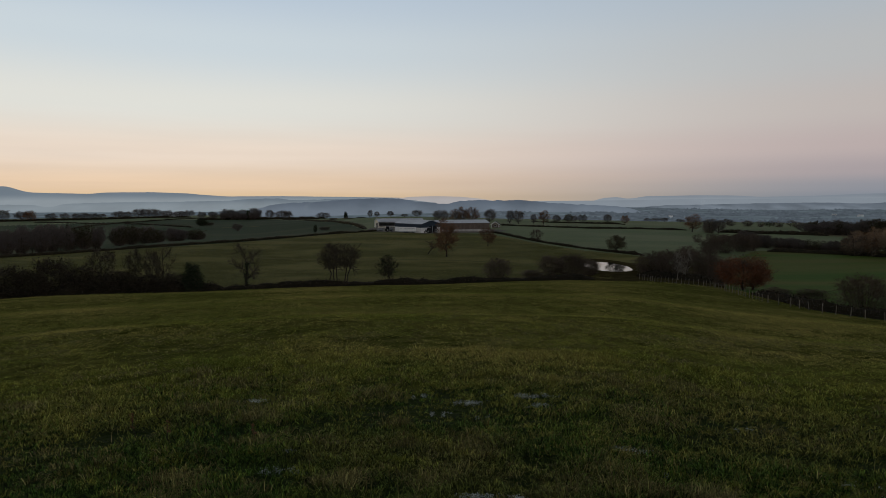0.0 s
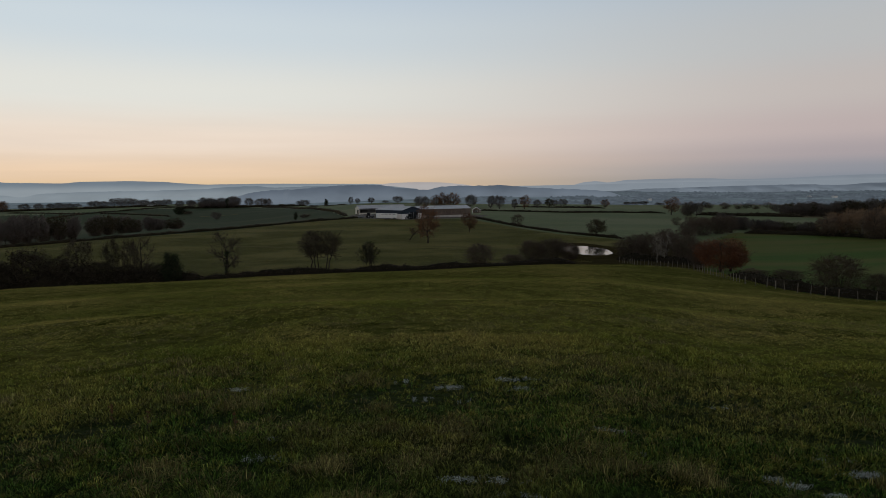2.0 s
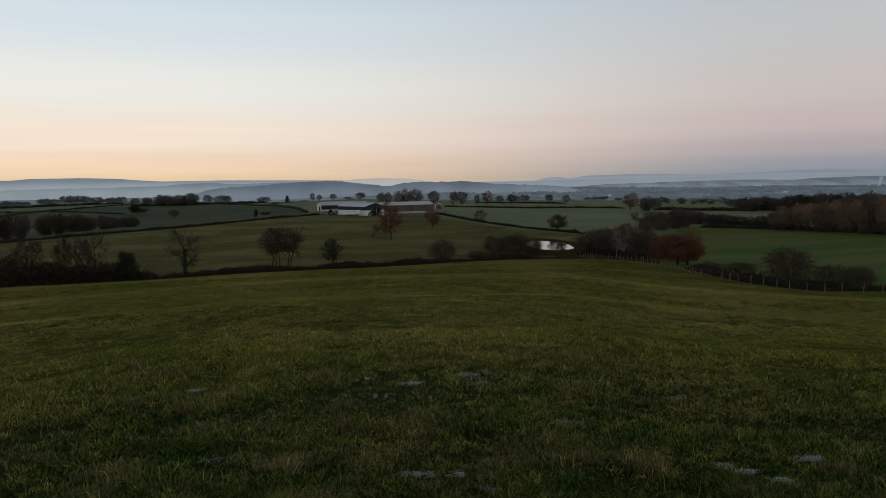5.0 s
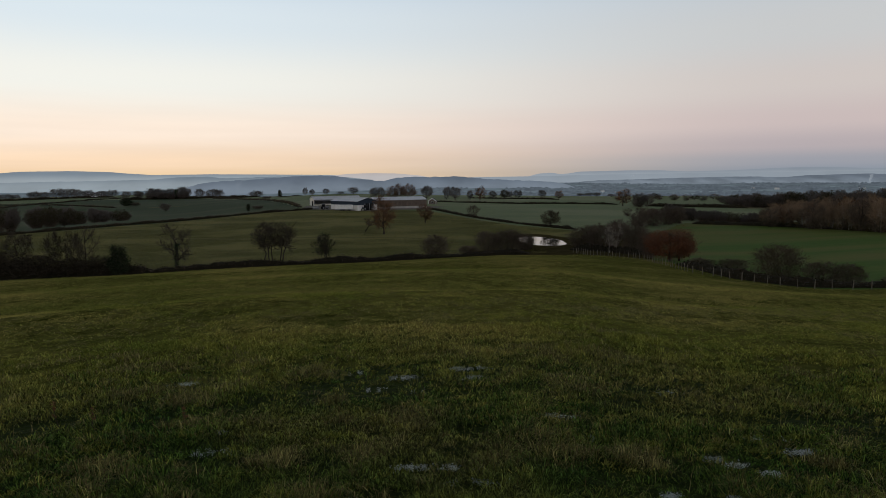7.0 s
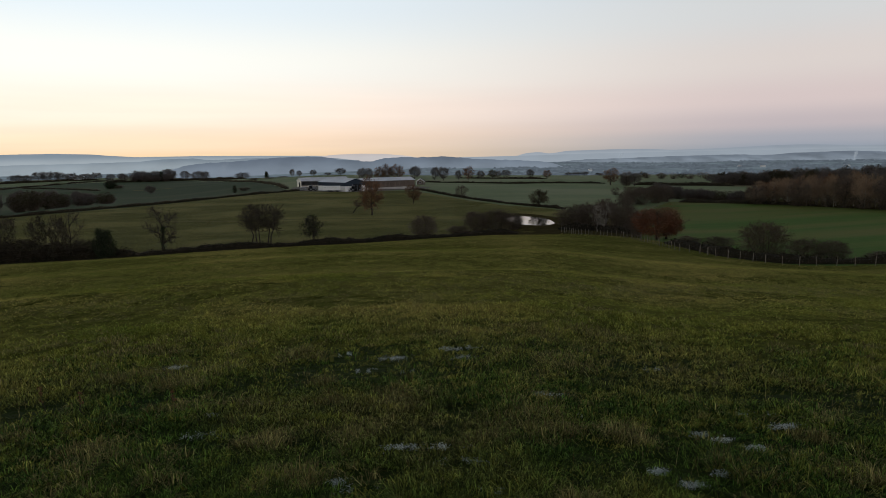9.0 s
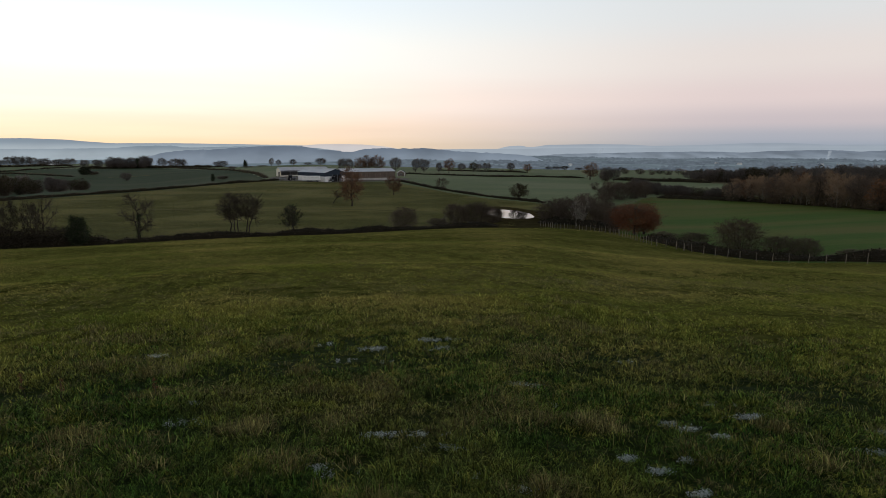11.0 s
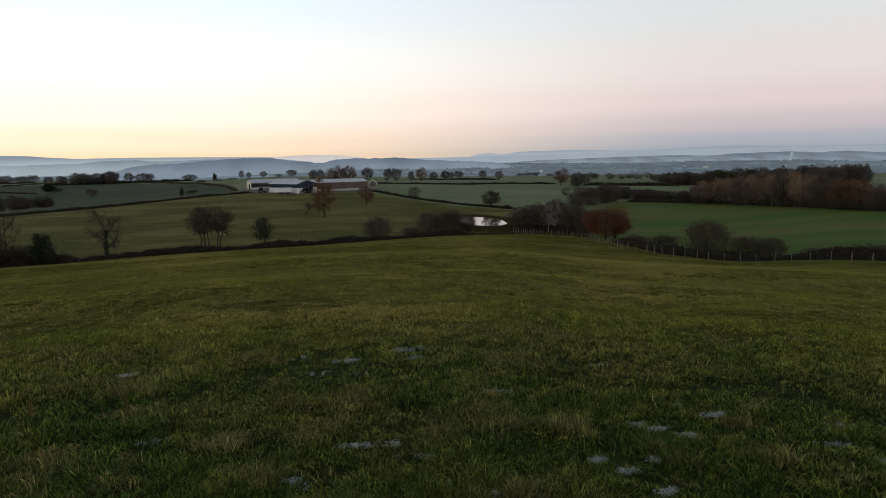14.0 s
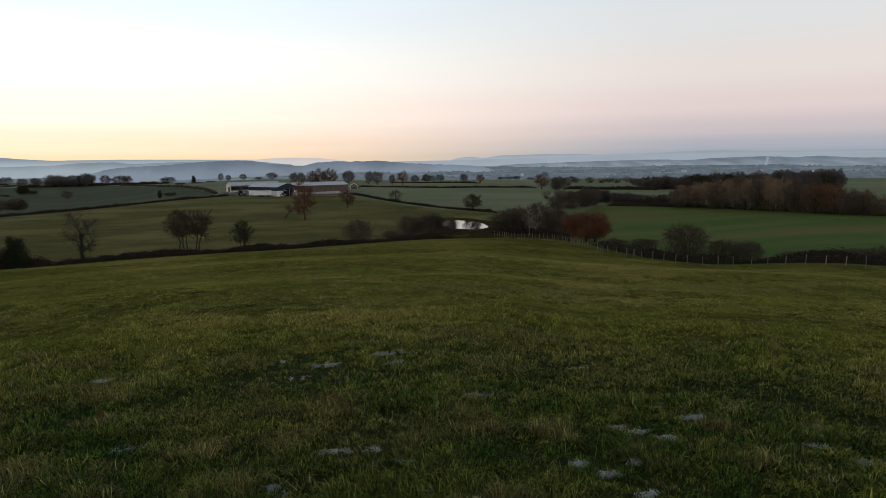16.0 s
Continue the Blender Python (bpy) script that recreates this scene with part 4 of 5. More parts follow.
def build_tractor(x, y, turn, label):
    top = new("tractor")
    top.matrix_basis = pose(x, y, height(x, y) + 0.02, 0, 0, turn)
    part("bonnet", block(0.2, 2.1, -0.42, 0.42, 0.9, 1.65, 0.12), GREY_PAINT, top)
    cab = part("cab", block(-1.2, 0.1, -0.7, 0.7, 1.0, 2.5, 0.1), DARK_INSIDE, top)
    part("roof", block(-1.3, 0.2, -0.78, 0.78, 2.51, 2.64, 0.04), GREY_PAINT, cab)
    part("exhaust", block(0.7, 0.78, 0.3, 0.38, 1.66, 2.5), STEEL, top)
    part("chassis", block(-1.1, 2.0, -0.3, 0.3, 0.55, 0.98), RUBBER, top)
    for s in (-1, 1):
        wheel(top, -0.75, s * 0.85, 0.8, 0.42)
        wheel(top, 1.55, s * 0.75, 0.52, 0.32)
    tagged(top, label, "tractor")


def build_bales(x, y, turn):
    top = new("feed_trough")
    top.matrix_basis = pose(x, y, height(x, y), 0, 0, turn)
    part("tray", block(-1.5, 1.5, -0.5, 0.5, 0.45, 1.0, 0.05), STEEL, top)
    for a in (-1.3, 1.3):
        for s in (-0.4, 0.4):
            part("leg", block(a - 0.05, a + 0.05, s - 0.05, s + 0.05, 0, 0.446), STEEL, top)
    part("hood", prism([(-1.5, 1.5), (1.5, 1.5), (1.4, 1.62), (-1.4, 1.62)], -0.6, 0.6), GREY_PAINT, top)
    tagged(top, "steel feed trough standing in the farmyard", "trough")


build_trailer(-16.6, 297.5, -6)
build_tractor(-7.2, 298.6, 160, "small dark tractor parked under the shed gable")
build_tractor(-26.5, 309.5, 20, "grey tractor parked by the yard gate")
build_bales(-31.0, 313.0, 30)
build_bales(-3.0, 301.0, 70)


def build_yard():
    bm = bmesh.new()
    pts = [(-40, 320), (-27, 305), (-10, 294), (4, 300), (26, 314), (34, 335), (10, 350), (-40, 354)]
    bm.faces.new([bm.verts.new((a, b, 0)) for a, b in pts])
    bmesh.ops.triangulate(bm, faces=bm.faces[:])
    bmesh.ops.subdivide_edges(bm, edges=bm.edges[:], cuts=5, use_grid_fill=True)
    for v in bm.verts:
        v.co.z = height(v.co.x, v.co.y) + 0.05
    bmesh.ops.recalc_face_normals(bm, faces=bm.faces[:])
    for f in bm.faces:
        if f.normal.z < 0:
            f.normal_flip()
    tagged(part("pavement_yard", bm, CONCRETE), "muddy concrete farmyard between the sheds", "yard", kind="structure")


build_yard()


shed("far_shed", "far low farm shed with a pale sheeted roof", -377.0, 880.0, 75, 26, 12, 3.5, 5.6, 1.0, WHITE_WALL, GREY_PAINT, GREY_PAINT, ROOF)
shed("far_shed", "far dark farm building among bare trees", -233.0, 735.0, 60, 22, 10, 4.0, 6.4, 1.0, CREAM_WALL, BOARDING, BOARDING, SLATE)


def build_path(points, wide, name, label, mat):
    """A worn strip laid over the ground."""
    p = np.array(points, float)
    seg = np.concatenate([[0], np.cumsum(np.hypot(*np.diff(p, axis=0).T))])
    q = np.linspace(0, seg[-1], int(seg[-1] / 1.2))
    x, y = np.interp(q, seg, p[:, 0]), np.interp(q, seg, p[:, 1])
    tx, ty = np.gradient(x), np.gradient(y)
    n = np.hypot(tx, ty)
    verts, faces = [], []
    for i in range(len(q)):
        w = wide * (0.5 + 0.25 * noise.noise((q[i] * 0.2, 0, 3)))
        for s in (-1, 0, 1):
            a, b = x[i] - ty[i] / n[i] * w * s, y[i] + tx[i] / n[i] * w * s + 0.8 * noise.noise((q[i] * 0.05, 1, 0))
            verts.append((a, b, height(a, b) + 0.05))
    for i in range(len(q) - 1):
        for j in range(2):
            k = i * 3 + j
            faces.append((k, k + 3, k + 4, k + 1))
    tagged(mesh_object(name, verts, faces, mat), label, "path", kind="structure")


build_path([(-70, 214), (-45, 209), (-20, 207), (0, 206), (19, 203), (34, 200)], 2.2, "path_meadow", "pale trodden sheep path across the meadow", PALE_GRASS)
build_path([(-190, 545), (-172, 548), (-160, 552)], 3.0, "path_track", "pale farm track crossing the far fields", PALE_GRASS)

# ---------------------------------------------------------------- hedges, fence, woods
def hedge(points, tall, wide, label, leaf=HEDGE_LEAF, density=26, size=0.16, group="field hedges"):
    """A hedge along a line of places: a lumpy, very dark core under loose leaves and twigs."""
    rng = random.Random(int(abs(points[0][0] * 7 + points[0][1])))
    g = np.random.default_rng(int(abs(points[0][0] * 3 + points[0][1])) + 1)
    p = np.array(points, float)
    seg = np.hypot(*np.diff(p, axis=0).T)
    s = np.concatenate([[0], np.cumsum(seg)])
    step = max(0.8, s[-1] / 160)
    q = np.linspace(0, s[-1], max(3, int(s[-1] / step)))
    cx, cy = np.interp(q, s, p[:, 0]), np.interp(q, s, p[:, 1])
    tx, ty = np.gradient(cx), np.gradient(cy)
    n = np.hypot(tx, ty)
    nx, ny = -ty / n, tx / n
    swell = 0.76 + 0.48 * np.array([noise.noise((a * 0.11, points[0][0] * 0.1, 0)) + 0.5 * noise.noise((a * 0.4, 0, 5)) for a in q])
    swell = swell * np.clip(np.minimum(q, s[-1] - q) / 5 + 0.25, 0, 1)
    top = new("hedge")
    prof = ((-0.46, -0.1), (-0.42, 0.45), (-0.22, 0.8), (0.1, 0.85), (0.40, 0.5), (0.46, -0.1))
    verts, faces = [], []
    for i in range(len(q)):
        for a, b in prof:
            x, y = cx[i] + nx[i] * a * wide + g.normal(0, 0.05), cy[i] + ny[i] * a * wide + g.normal(0, 0.05)
            verts.append((x, y, height(x, y) + b * tall * swell[i] * g.uniform(0.85, 1.1)))
    k = len(prof)
    for i in range(len(q) - 1):
        for j in range(k - 1):
            faces.append((i * k + j, i * k + j + 1, (i + 1) * k + j + 1, (i + 1) * k + j))
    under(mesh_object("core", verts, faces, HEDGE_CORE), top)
    count = int(min(s[-1] * tall * density, 9000))
    u = g.uniform(0, s[-1], count)
    a, b = g.uniform(-0.5, 0.5, count), g.uniform(0.05, 1, count)
    x = np.interp(u, q, cx) + np.interp(u, q, nx) * a * wide
    y = np.interp(u, q, cy) + np.interp(u, q, ny) * a * wide
    z = ground(x, y) + b * tall * np.interp(u, q, swell) * np.sqrt(np.clip(1.15 - (2 * a) ** 2 * 0.6, 0.2, 1)) * g.uniform(0.75, 1.12, count)
    fv, ft = flakes(rng, list(zip(x, y, z)), count, size, 0.03)
    under(array_mesh("foliage", fv, ft, leaf), top)
    sel = g.integers(0, count, count // 3)
    sv, st, _ = splinters(rng, np.stack([x, y, z], 1)[sel], np.tile((0, 0, 1.0), (len(sel), 1)), size * 4, size * 0.10)
    tagged(under(array_mesh("twig_fringe", sv, st, TWIG), top), kind="stuff")
    tagged(top, label, "hedge", group)


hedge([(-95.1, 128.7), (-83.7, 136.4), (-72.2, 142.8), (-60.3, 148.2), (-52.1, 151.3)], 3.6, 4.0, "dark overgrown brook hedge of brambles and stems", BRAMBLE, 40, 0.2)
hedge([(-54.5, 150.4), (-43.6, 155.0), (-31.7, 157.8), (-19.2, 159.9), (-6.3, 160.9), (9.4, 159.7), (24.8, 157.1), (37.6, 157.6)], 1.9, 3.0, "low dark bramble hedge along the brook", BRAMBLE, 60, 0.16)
hedge([(-151.8, 206.2), (-134.5, 220.2), (-122.0, 234.1), (-107.8, 249.7), (-92.3, 269.6), (-76.9, 283.8), (-59.7, 299.1), (-39.7, 309.5), (-31.5, 316.4)], 1.5, 1.6, "clipped hedge along the crest of the meadow", HEDGE_LEAF, 18, 0.2)
hedge([(24.5, 312.7), (36.4, 280.0), (48.6, 252.4), (58.2, 236.4), (70.2, 220.8)], 1.3, 1.4, "clipped hedge running down towards the pond", HEDGE_LEAF, 18, 0.2)
hedge([(34.9, 408.7), (62.0, 395.9), (90.4, 381.8), (121.6, 383.9), (149.5, 389.7)], 1.3, 1.5, "long clipped hedge between green fields", HEDGE_LEAF, 12, 0.28)
hedge([(66.0, 475.4), (94.6, 470.6), (126.9, 444.2)], 1.6, 1.5, "hedge with trees on the field crest", HEDGE_LEAF, 12, 0.28)
hedge([(-334.6, 504.8), (-331.0, 568.6), (-336.1, 657.2), (-317.2, 707.7), (-293.6, 769.9)], 1.6, 2.2, "dark hedge climbing between far green fields", HEDGE_LEAF, 6, 0.4)
hedge([(-462.4, 718.1), (-404.3, 684.5), (-341.0, 646.4)], 1.4, 2.2, "hedge across far green fields", HEDGE_LEAF, 6, 0.4)
hedge([(-317.4, 632.6), (-267.9, 597.4), (-217.7, 550.8)], 1.4, 2.2, "hedge across far green fields", HEDGE_LEAF, 6, 0.4)
hedge([(-176.7, 739.2), (-152.3, 765.0), (-85.4, 775.3), (-27.4, 699.5)], 1.8, 2.2, "hedge along the far crest of the fields", HEDGE_LEAF, 6, 0.4)
hedge([(-179.4, 710.4), (-126.8, 609.3), (-79.3, 484.4), (-55.0, 398.0), (-42.0, 342.0)], 1.5, 2.0, "hedge across far green fields", HEDGE_LEAF, 6, 0.4)
hedge([(163.0, 377.0), (182.0, 371.0), (200.0, 362.0), (214.0, 352.0)], 2.6, 2.6, "dark overgrown hedge at the back of the green field", HEDGE_LEAF, 14, 0.3)
hedge([(-522.0, 733.0), (-460.0, 769.0), (-400.0, 802.0), (-330.0, 834.0)], 3.4, 4.0, "dark hedge below the far row of trees", HEDGE_LEAF, 5, 0.5)
hedge([(-272.0, 704.0), (-215.0, 724.0), (-180.0, 733.0), (-136.0, 744.0)], 3.6, 4.0, "overgrown hedge round the far farm", HEDGE_LEAF, 6, 0.5)
hedge([(119.5, 233.2), (133.6, 225.4), (145.8, 217.7), (156.3, 205.3)], 1.8, 2.0, "dark hedge at the head of the wheat field", HEDGE_LEAF, 14, 0.25)
hedge([(58.9, 118.2), (58.1, 107.3), (56.8, 95.4), (60.7, 85.6), (65.6, 79.4), (69.6, 73.2), (74.1, 67.1), (78.9, 61.4)], 1.9, 2.4, "low bramble hedge behind the wire fence", BRAMBLE, 50, 0.15)
hedge([(52.1, 168.1), (60.0, 161.2), (63.1, 144.9)], 2.2, 3.0, "overgrown hedge bottom beside the pond", BRAMBLE, 40, 0.2)


def build_fence(points):
    """Stock fence: round split posts, each its own piece, and wires."""
    rng = random.Random(11)
    top = new("wire_fence")
    p = np.array(points, float)
    s = np.concatenate([[0], np.cumsum(np.hypot(*np.diff(p, axis=0).T))])
    kinds = []
    for k in range(4):
        bm = bmesh.new()
        bmesh.ops.create_cone(bm, cap_ends=True, segments=7, radius1=0.055, radius2=0.046, depth=1.75)
        for v in bm.verts:
            v.co += Vector((rng.gauss(0, 0.006), rng.gauss(0, 0.006), 0.475 + (rng.uniform(0, 0.04) if v.co.z > 0 else 0)))
        me = bpy.data.meshes.new("post")
        bm.to_mesh(me)
        bm.free()
        me.materials.append(POST_WOOD)
        kinds.append(me)
    at, tops = 0.0, []
    while at < s[-1]:
        x, y = np.interp(at, s, p[:, 0]) + rng.gauss(0, 0.05), np.interp(at, s, p[:, 1]) + rng.gauss(0, 0.05)
        post = under(new("post", kinds[rng.randrange(4)]), top)
        z = height(x, y)
        stout = rng.choice((1, 1, 1, 1.35))
        post.matrix_basis = pose(x, y, z, rng.gauss(0, 3), rng.gauss(0, 3), rng.uniform(0, 360)) @ Matrix.Diagonal((stout, stout, rng.uniform(0.88, 1.05), 1))
        tops.append((x, y, z))
        at += (1.5 if at < 0.5 * s[-1] else 2.3) + rng.uniform(-0.25, 0.25)
    for level in (0.25, 0.55, 0.85, 1.12):
        lines = [([Vector((x, y, z + level)) for x, y, z in tops], [0.0018] * len(tops))]
        v, t = tube(lines, 3)
        under(array_mesh("wire", v, t, WIRE), top)
    tagged(top, "stock fence of pale weathered posts and wires", "fence")


build_fence([(50.0, 160.4), (51.3, 148.4), (53.7, 139.0), (55.9, 130.5), (54.6, 115.8), (52.8, 102.1), (54.1, 98.0), (54.8, 91.9), (57.6, 85.4), (60.9, 79.3), (65.1, 73.3), (69.3, 65.7), (75.7, 55.7)])


def wood(points, rows, spacing, tall, wide, label, mixes, seed):
    """A far wood: trees past counting in one mesh for each sort of growth."""
    rng = random.Random(seed)
    p = np.array(points, float)
    s = np.concatenate([[0], np.cumsum(np.hypot(*np.diff(p, axis=0).T))])
    top = new("wood")
    pieces = {}
    for r in range(rows):
        at = rng.uniform(0, spacing)
        while at < s[-1]:
            x, y = np.interp(at, s, p[:, 0]), np.interp(at, s, p[:, 1])
            d = math.hypot(x, y)
            x, y = x + x / d * r * spacing * 0.9 + rng.gauss(0, 1.2), y + y / d * r * spacing * 0.9 + rng.gauss(0, 1.2)
            h, w = float(np.interp(at / s[-1], np.linspace(0, 1, len(tall)), tall)) * rng.uniform(0.80, 1.08), wide * rng.uniform(0.8, 1.25)
            sorts = [(rng.choice(mixes), w, h)]
            if r == 0 and "grey" not in mixes:
                sorts.append(("scrub", w * 0.8, h * 0.42))
            elif r < 2 and "grey" in mixes:
                sorts.append(("under", w * 0.9, h * 0.55))
            for source, w, h in sorts:
              m = pose(x, y, height(x, y) - 0.1, 0, 0, rng.uniform(0, 360)) @ Matrix.Diagonal((w, w, h, 1))
              a = np.array(m.to_3x3())
              for kind, (v, t, mat) in wood_kinds[source].items():
                pieces.setdefault((kind, mat.name), []).append((v @ a.T + np.array(m.translation), t, mat))
            at += spacing * rng.uniform(0.75, 1.3)
    for (kind, _), items in pieces.items():
        off, vs, ts = 0, [], []
        for v, t, mat in items:
            vs.append(v)
            ts.append(t + off)
            off += len(v)
        under(array_mesh(kind, np.concatenate(vs), np.concatenate(ts), items[0][2]), top)
    tagged(top, label, "wood", kind="stuff")


def take_apart(style, seed, thin):
    """The arrays of one tree, thinned for use in a far wood."""
    ob = build_tree(style, seed, True)
    out = {}
    for child in list(ob.children):
        me = child.data
        me.calc_loop_triangles()
        v = np.empty(len(me.vertices) * 3)
        me.vertices.foreach_get("co", v)
        t = np.empty(len(me.loop_triangles) * 3, np.int32)
        me.loop_triangles.foreach_get("vertices", t)
        v, t = v.reshape(-1, 3), t.reshape(-1, 3)
        if child.name.startswith(("crown", "foliage")) and thin < 1:
            n = 6 if child.name.startswith("crown") else 4
            group = v.reshape(-1, n, 3)
            keep = np.random.default_rng(seed).random(len(group)) < thin
            mid = group.mean(1, keepdims=True)
            v = (mid + (group - mid) * 1.6)[keep].reshape(-1, 3)
            k = np.arange(keep.sum())[:, None] * n
            pat = ((0, 1, 2), (3, 4, 5)) if n == 6 else ((0, 1, 2), (0, 2, 3))
            t = np.concatenate([k + np.array(q) for q in pat])
        key = child.name.split(".")[0]
        if key in out:
            t, v = np.concatenate([out[key][1], t + len(out[key][0])]), np.concatenate([out[key][0], v])
        out[key] = (v, t, me.materials[0])
        bpy.data.objects.remove(child)
    bpy.data.objects.remove(ob)
    return out


wood_kinds = {
    "bare": take_apart("bare_tree", 41, 0.32), "bare2": take_apart("bare_tree", 57, 0.32),
    "tan": take_apart("tan_tree", 63, 0.32), "grey": take_apart("round_tree", 19, 0.40),
    "oak": take_apart("oak_tree", 23, 0.3), "scrub": take_apart("scrub_bush", 31, 0.24), "dark": take_apart("green_oak", 77, 0.28), "under": take_apart("thicket", 29, 0.28),
}
wood([(-194.0, 267.0), (-181.8, 281.4), (-167.8, 301.4)], 3, 6.0, (11.0, 13.0, 11.0), 8.5, "dark wood in the vale beyond the meadow", ("grey", "grey", "grey", "dark"), 11)
wood([(-169.2, 306.4), (-157.2, 323.9), (-138.8, 343.0), (-129.8, 351.8)], 3, 8.5, (12.0, 10.5, 8.0, 5.0), 8.5, "scattered dark trees in the vale", ("grey", "grey", "grey", "dark"), 12)
wood([(-248.0, 713.1), (-228.1, 714.5), (-206.5, 721.0)], 2, 9, (8, 9), 11, "copse round a far farm", ("grey",), 13)
wood([(140.7, 221.0), (154.5, 202.9), (161.9, 183.9), (160.3, 159.3), (162.3, 154.4)], 5, 4.6, (6.5, 9.4, 10.6, 11.4, 11.0, 9.6, 8.8, 6.8), 8.0, "wood of bare and russet trees above the wheat", ("tan", "oak", "bare", "tan", "oak", "tan", "bare2"), 1)
wood([(212.9, 373.6), (241.3, 343.8), (263.8, 300.7), (271.5, 273.0)], 4, 6.2, (6.8, 9.0, 11.0, 12.0, 12.8), 10, "further wood of dark bare trees", ("grey", "grey", "grey", "dark"), 2)
wood([(122.0, 257.6), (130.4, 242.1), (143.0, 226.7)], 2, 4.8, (7.4, 5.2, 4.2, 4.6), 6.5, "belt of dark hedgerow trees behind the wheat", ("grey", "grey", "dark", "grey"), 3)
wood([(110.0, 279.1), (124.6, 261.9)], 2, 6, (4.2, 5.0), 6, "brown scrub at the field corner", ("scrub", "bare", "bare2"), 4)
wood([(161.8, 152.0), (170.8, 141.8)], 2, 7, (5.5, 7), 7, "dark scrub beyond the wheat field", ("scrub", "dark", "bare"), 5)
wood([(63.3, 195.0), (70.5, 193.6), (83.0, 196.0)], 2, 5, (3.8, 5.4, 6.8), 5.5, "bare thicket beside the pond", ("bare", "scrub", "bare2"), 6)
wood([(211.1, 475.2), (242.5, 460.0), (275.3, 441.2)], 2, 12, (5.0, 5.0), 8, "far hedgerow trees", ("bare", "bare2", "dark"), 7)
grow_all()


# ---------------------------------------------------------------- far hills and plain, a backdrop beyond the vale
def ridge(name, bearing0, bearing1, distance, base, tops, mat, label, rough=1.5, trees=0.0):
    """A long far hill: tops are (bearing, height) along its crest; trees gives the crest a wooded outline."""
    n = int(abs(bearing1 - bearing0) * 16)
    verts, faces = [], []
    at, up = [p[0] for p in tops], [p[1] for p in tops]
    for i in range(n + 1):
        u = i / n
        h = float(np.mean([np.interp(bearing0 + (bearing1 - bearing0) * u + q, at, up) for q in (-0.25, 0.0, 0.25)]))
        a = radians(bearing0 + (bearing1 - bearing0) * u)
        h += rough * noise.fractal((i * 0.06, distance * 0.01, 0), 1.0, 2.0, 4)
        if trees:
            h += trees * max(0, noise.noise((i * 0.11, distance, 0)) + 0.25) * (0.8 + 0.6 * noise.noise((i * 0.9, 3, 0)))
        for back, z in ((0, base), (distance * 0.03, base + (h - base) * 0.55), (distance * 0.06, h), (distance * 0.10, h - 2), (distance * 0.13, base)):
            d = distance + back
            verts.append((math.sin(a) * d, math.cos(a) * d, z))
    for i in range(n):
        for j in range(4):
            faces.append((i * 5 + j, (i + 1) * 5 + j, (i + 1) * 5 + j + 1, i * 5 + j + 1))
    ob = mesh_object(name, verts, faces, mat, smooth=False)
    tagged(ob, label, "hills", kind="structure")


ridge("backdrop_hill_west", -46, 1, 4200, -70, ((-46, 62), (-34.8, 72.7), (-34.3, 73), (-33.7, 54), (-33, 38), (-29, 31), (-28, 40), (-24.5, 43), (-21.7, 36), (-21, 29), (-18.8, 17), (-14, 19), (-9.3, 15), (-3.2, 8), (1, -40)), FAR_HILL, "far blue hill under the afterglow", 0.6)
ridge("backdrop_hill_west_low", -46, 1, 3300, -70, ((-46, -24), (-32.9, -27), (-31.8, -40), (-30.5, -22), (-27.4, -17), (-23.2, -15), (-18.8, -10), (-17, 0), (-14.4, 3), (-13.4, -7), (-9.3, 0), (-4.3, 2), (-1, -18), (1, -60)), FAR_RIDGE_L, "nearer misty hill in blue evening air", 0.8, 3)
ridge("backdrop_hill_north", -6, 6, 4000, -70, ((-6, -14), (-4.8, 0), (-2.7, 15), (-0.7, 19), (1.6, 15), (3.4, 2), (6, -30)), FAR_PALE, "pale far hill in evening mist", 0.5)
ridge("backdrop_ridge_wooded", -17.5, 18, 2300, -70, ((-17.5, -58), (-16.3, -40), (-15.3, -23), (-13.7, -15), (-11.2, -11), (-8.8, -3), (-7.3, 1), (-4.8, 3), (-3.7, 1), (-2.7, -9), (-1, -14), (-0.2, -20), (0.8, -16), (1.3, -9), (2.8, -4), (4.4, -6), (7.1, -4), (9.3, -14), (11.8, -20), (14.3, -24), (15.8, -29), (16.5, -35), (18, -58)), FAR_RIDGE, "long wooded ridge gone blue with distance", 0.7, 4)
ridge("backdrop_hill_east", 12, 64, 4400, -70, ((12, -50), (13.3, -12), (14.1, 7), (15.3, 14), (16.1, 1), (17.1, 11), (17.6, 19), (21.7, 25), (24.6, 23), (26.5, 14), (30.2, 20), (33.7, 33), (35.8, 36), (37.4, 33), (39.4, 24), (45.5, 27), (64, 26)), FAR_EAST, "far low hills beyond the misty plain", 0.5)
# a solid glowing ridge stands in for the mist
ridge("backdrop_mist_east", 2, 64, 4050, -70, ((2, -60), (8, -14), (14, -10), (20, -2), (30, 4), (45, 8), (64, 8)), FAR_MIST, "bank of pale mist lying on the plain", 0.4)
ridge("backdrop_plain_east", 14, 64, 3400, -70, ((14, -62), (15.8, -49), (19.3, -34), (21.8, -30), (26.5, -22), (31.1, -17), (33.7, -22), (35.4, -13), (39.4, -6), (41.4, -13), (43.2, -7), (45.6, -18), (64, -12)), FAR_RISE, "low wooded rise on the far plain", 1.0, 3)


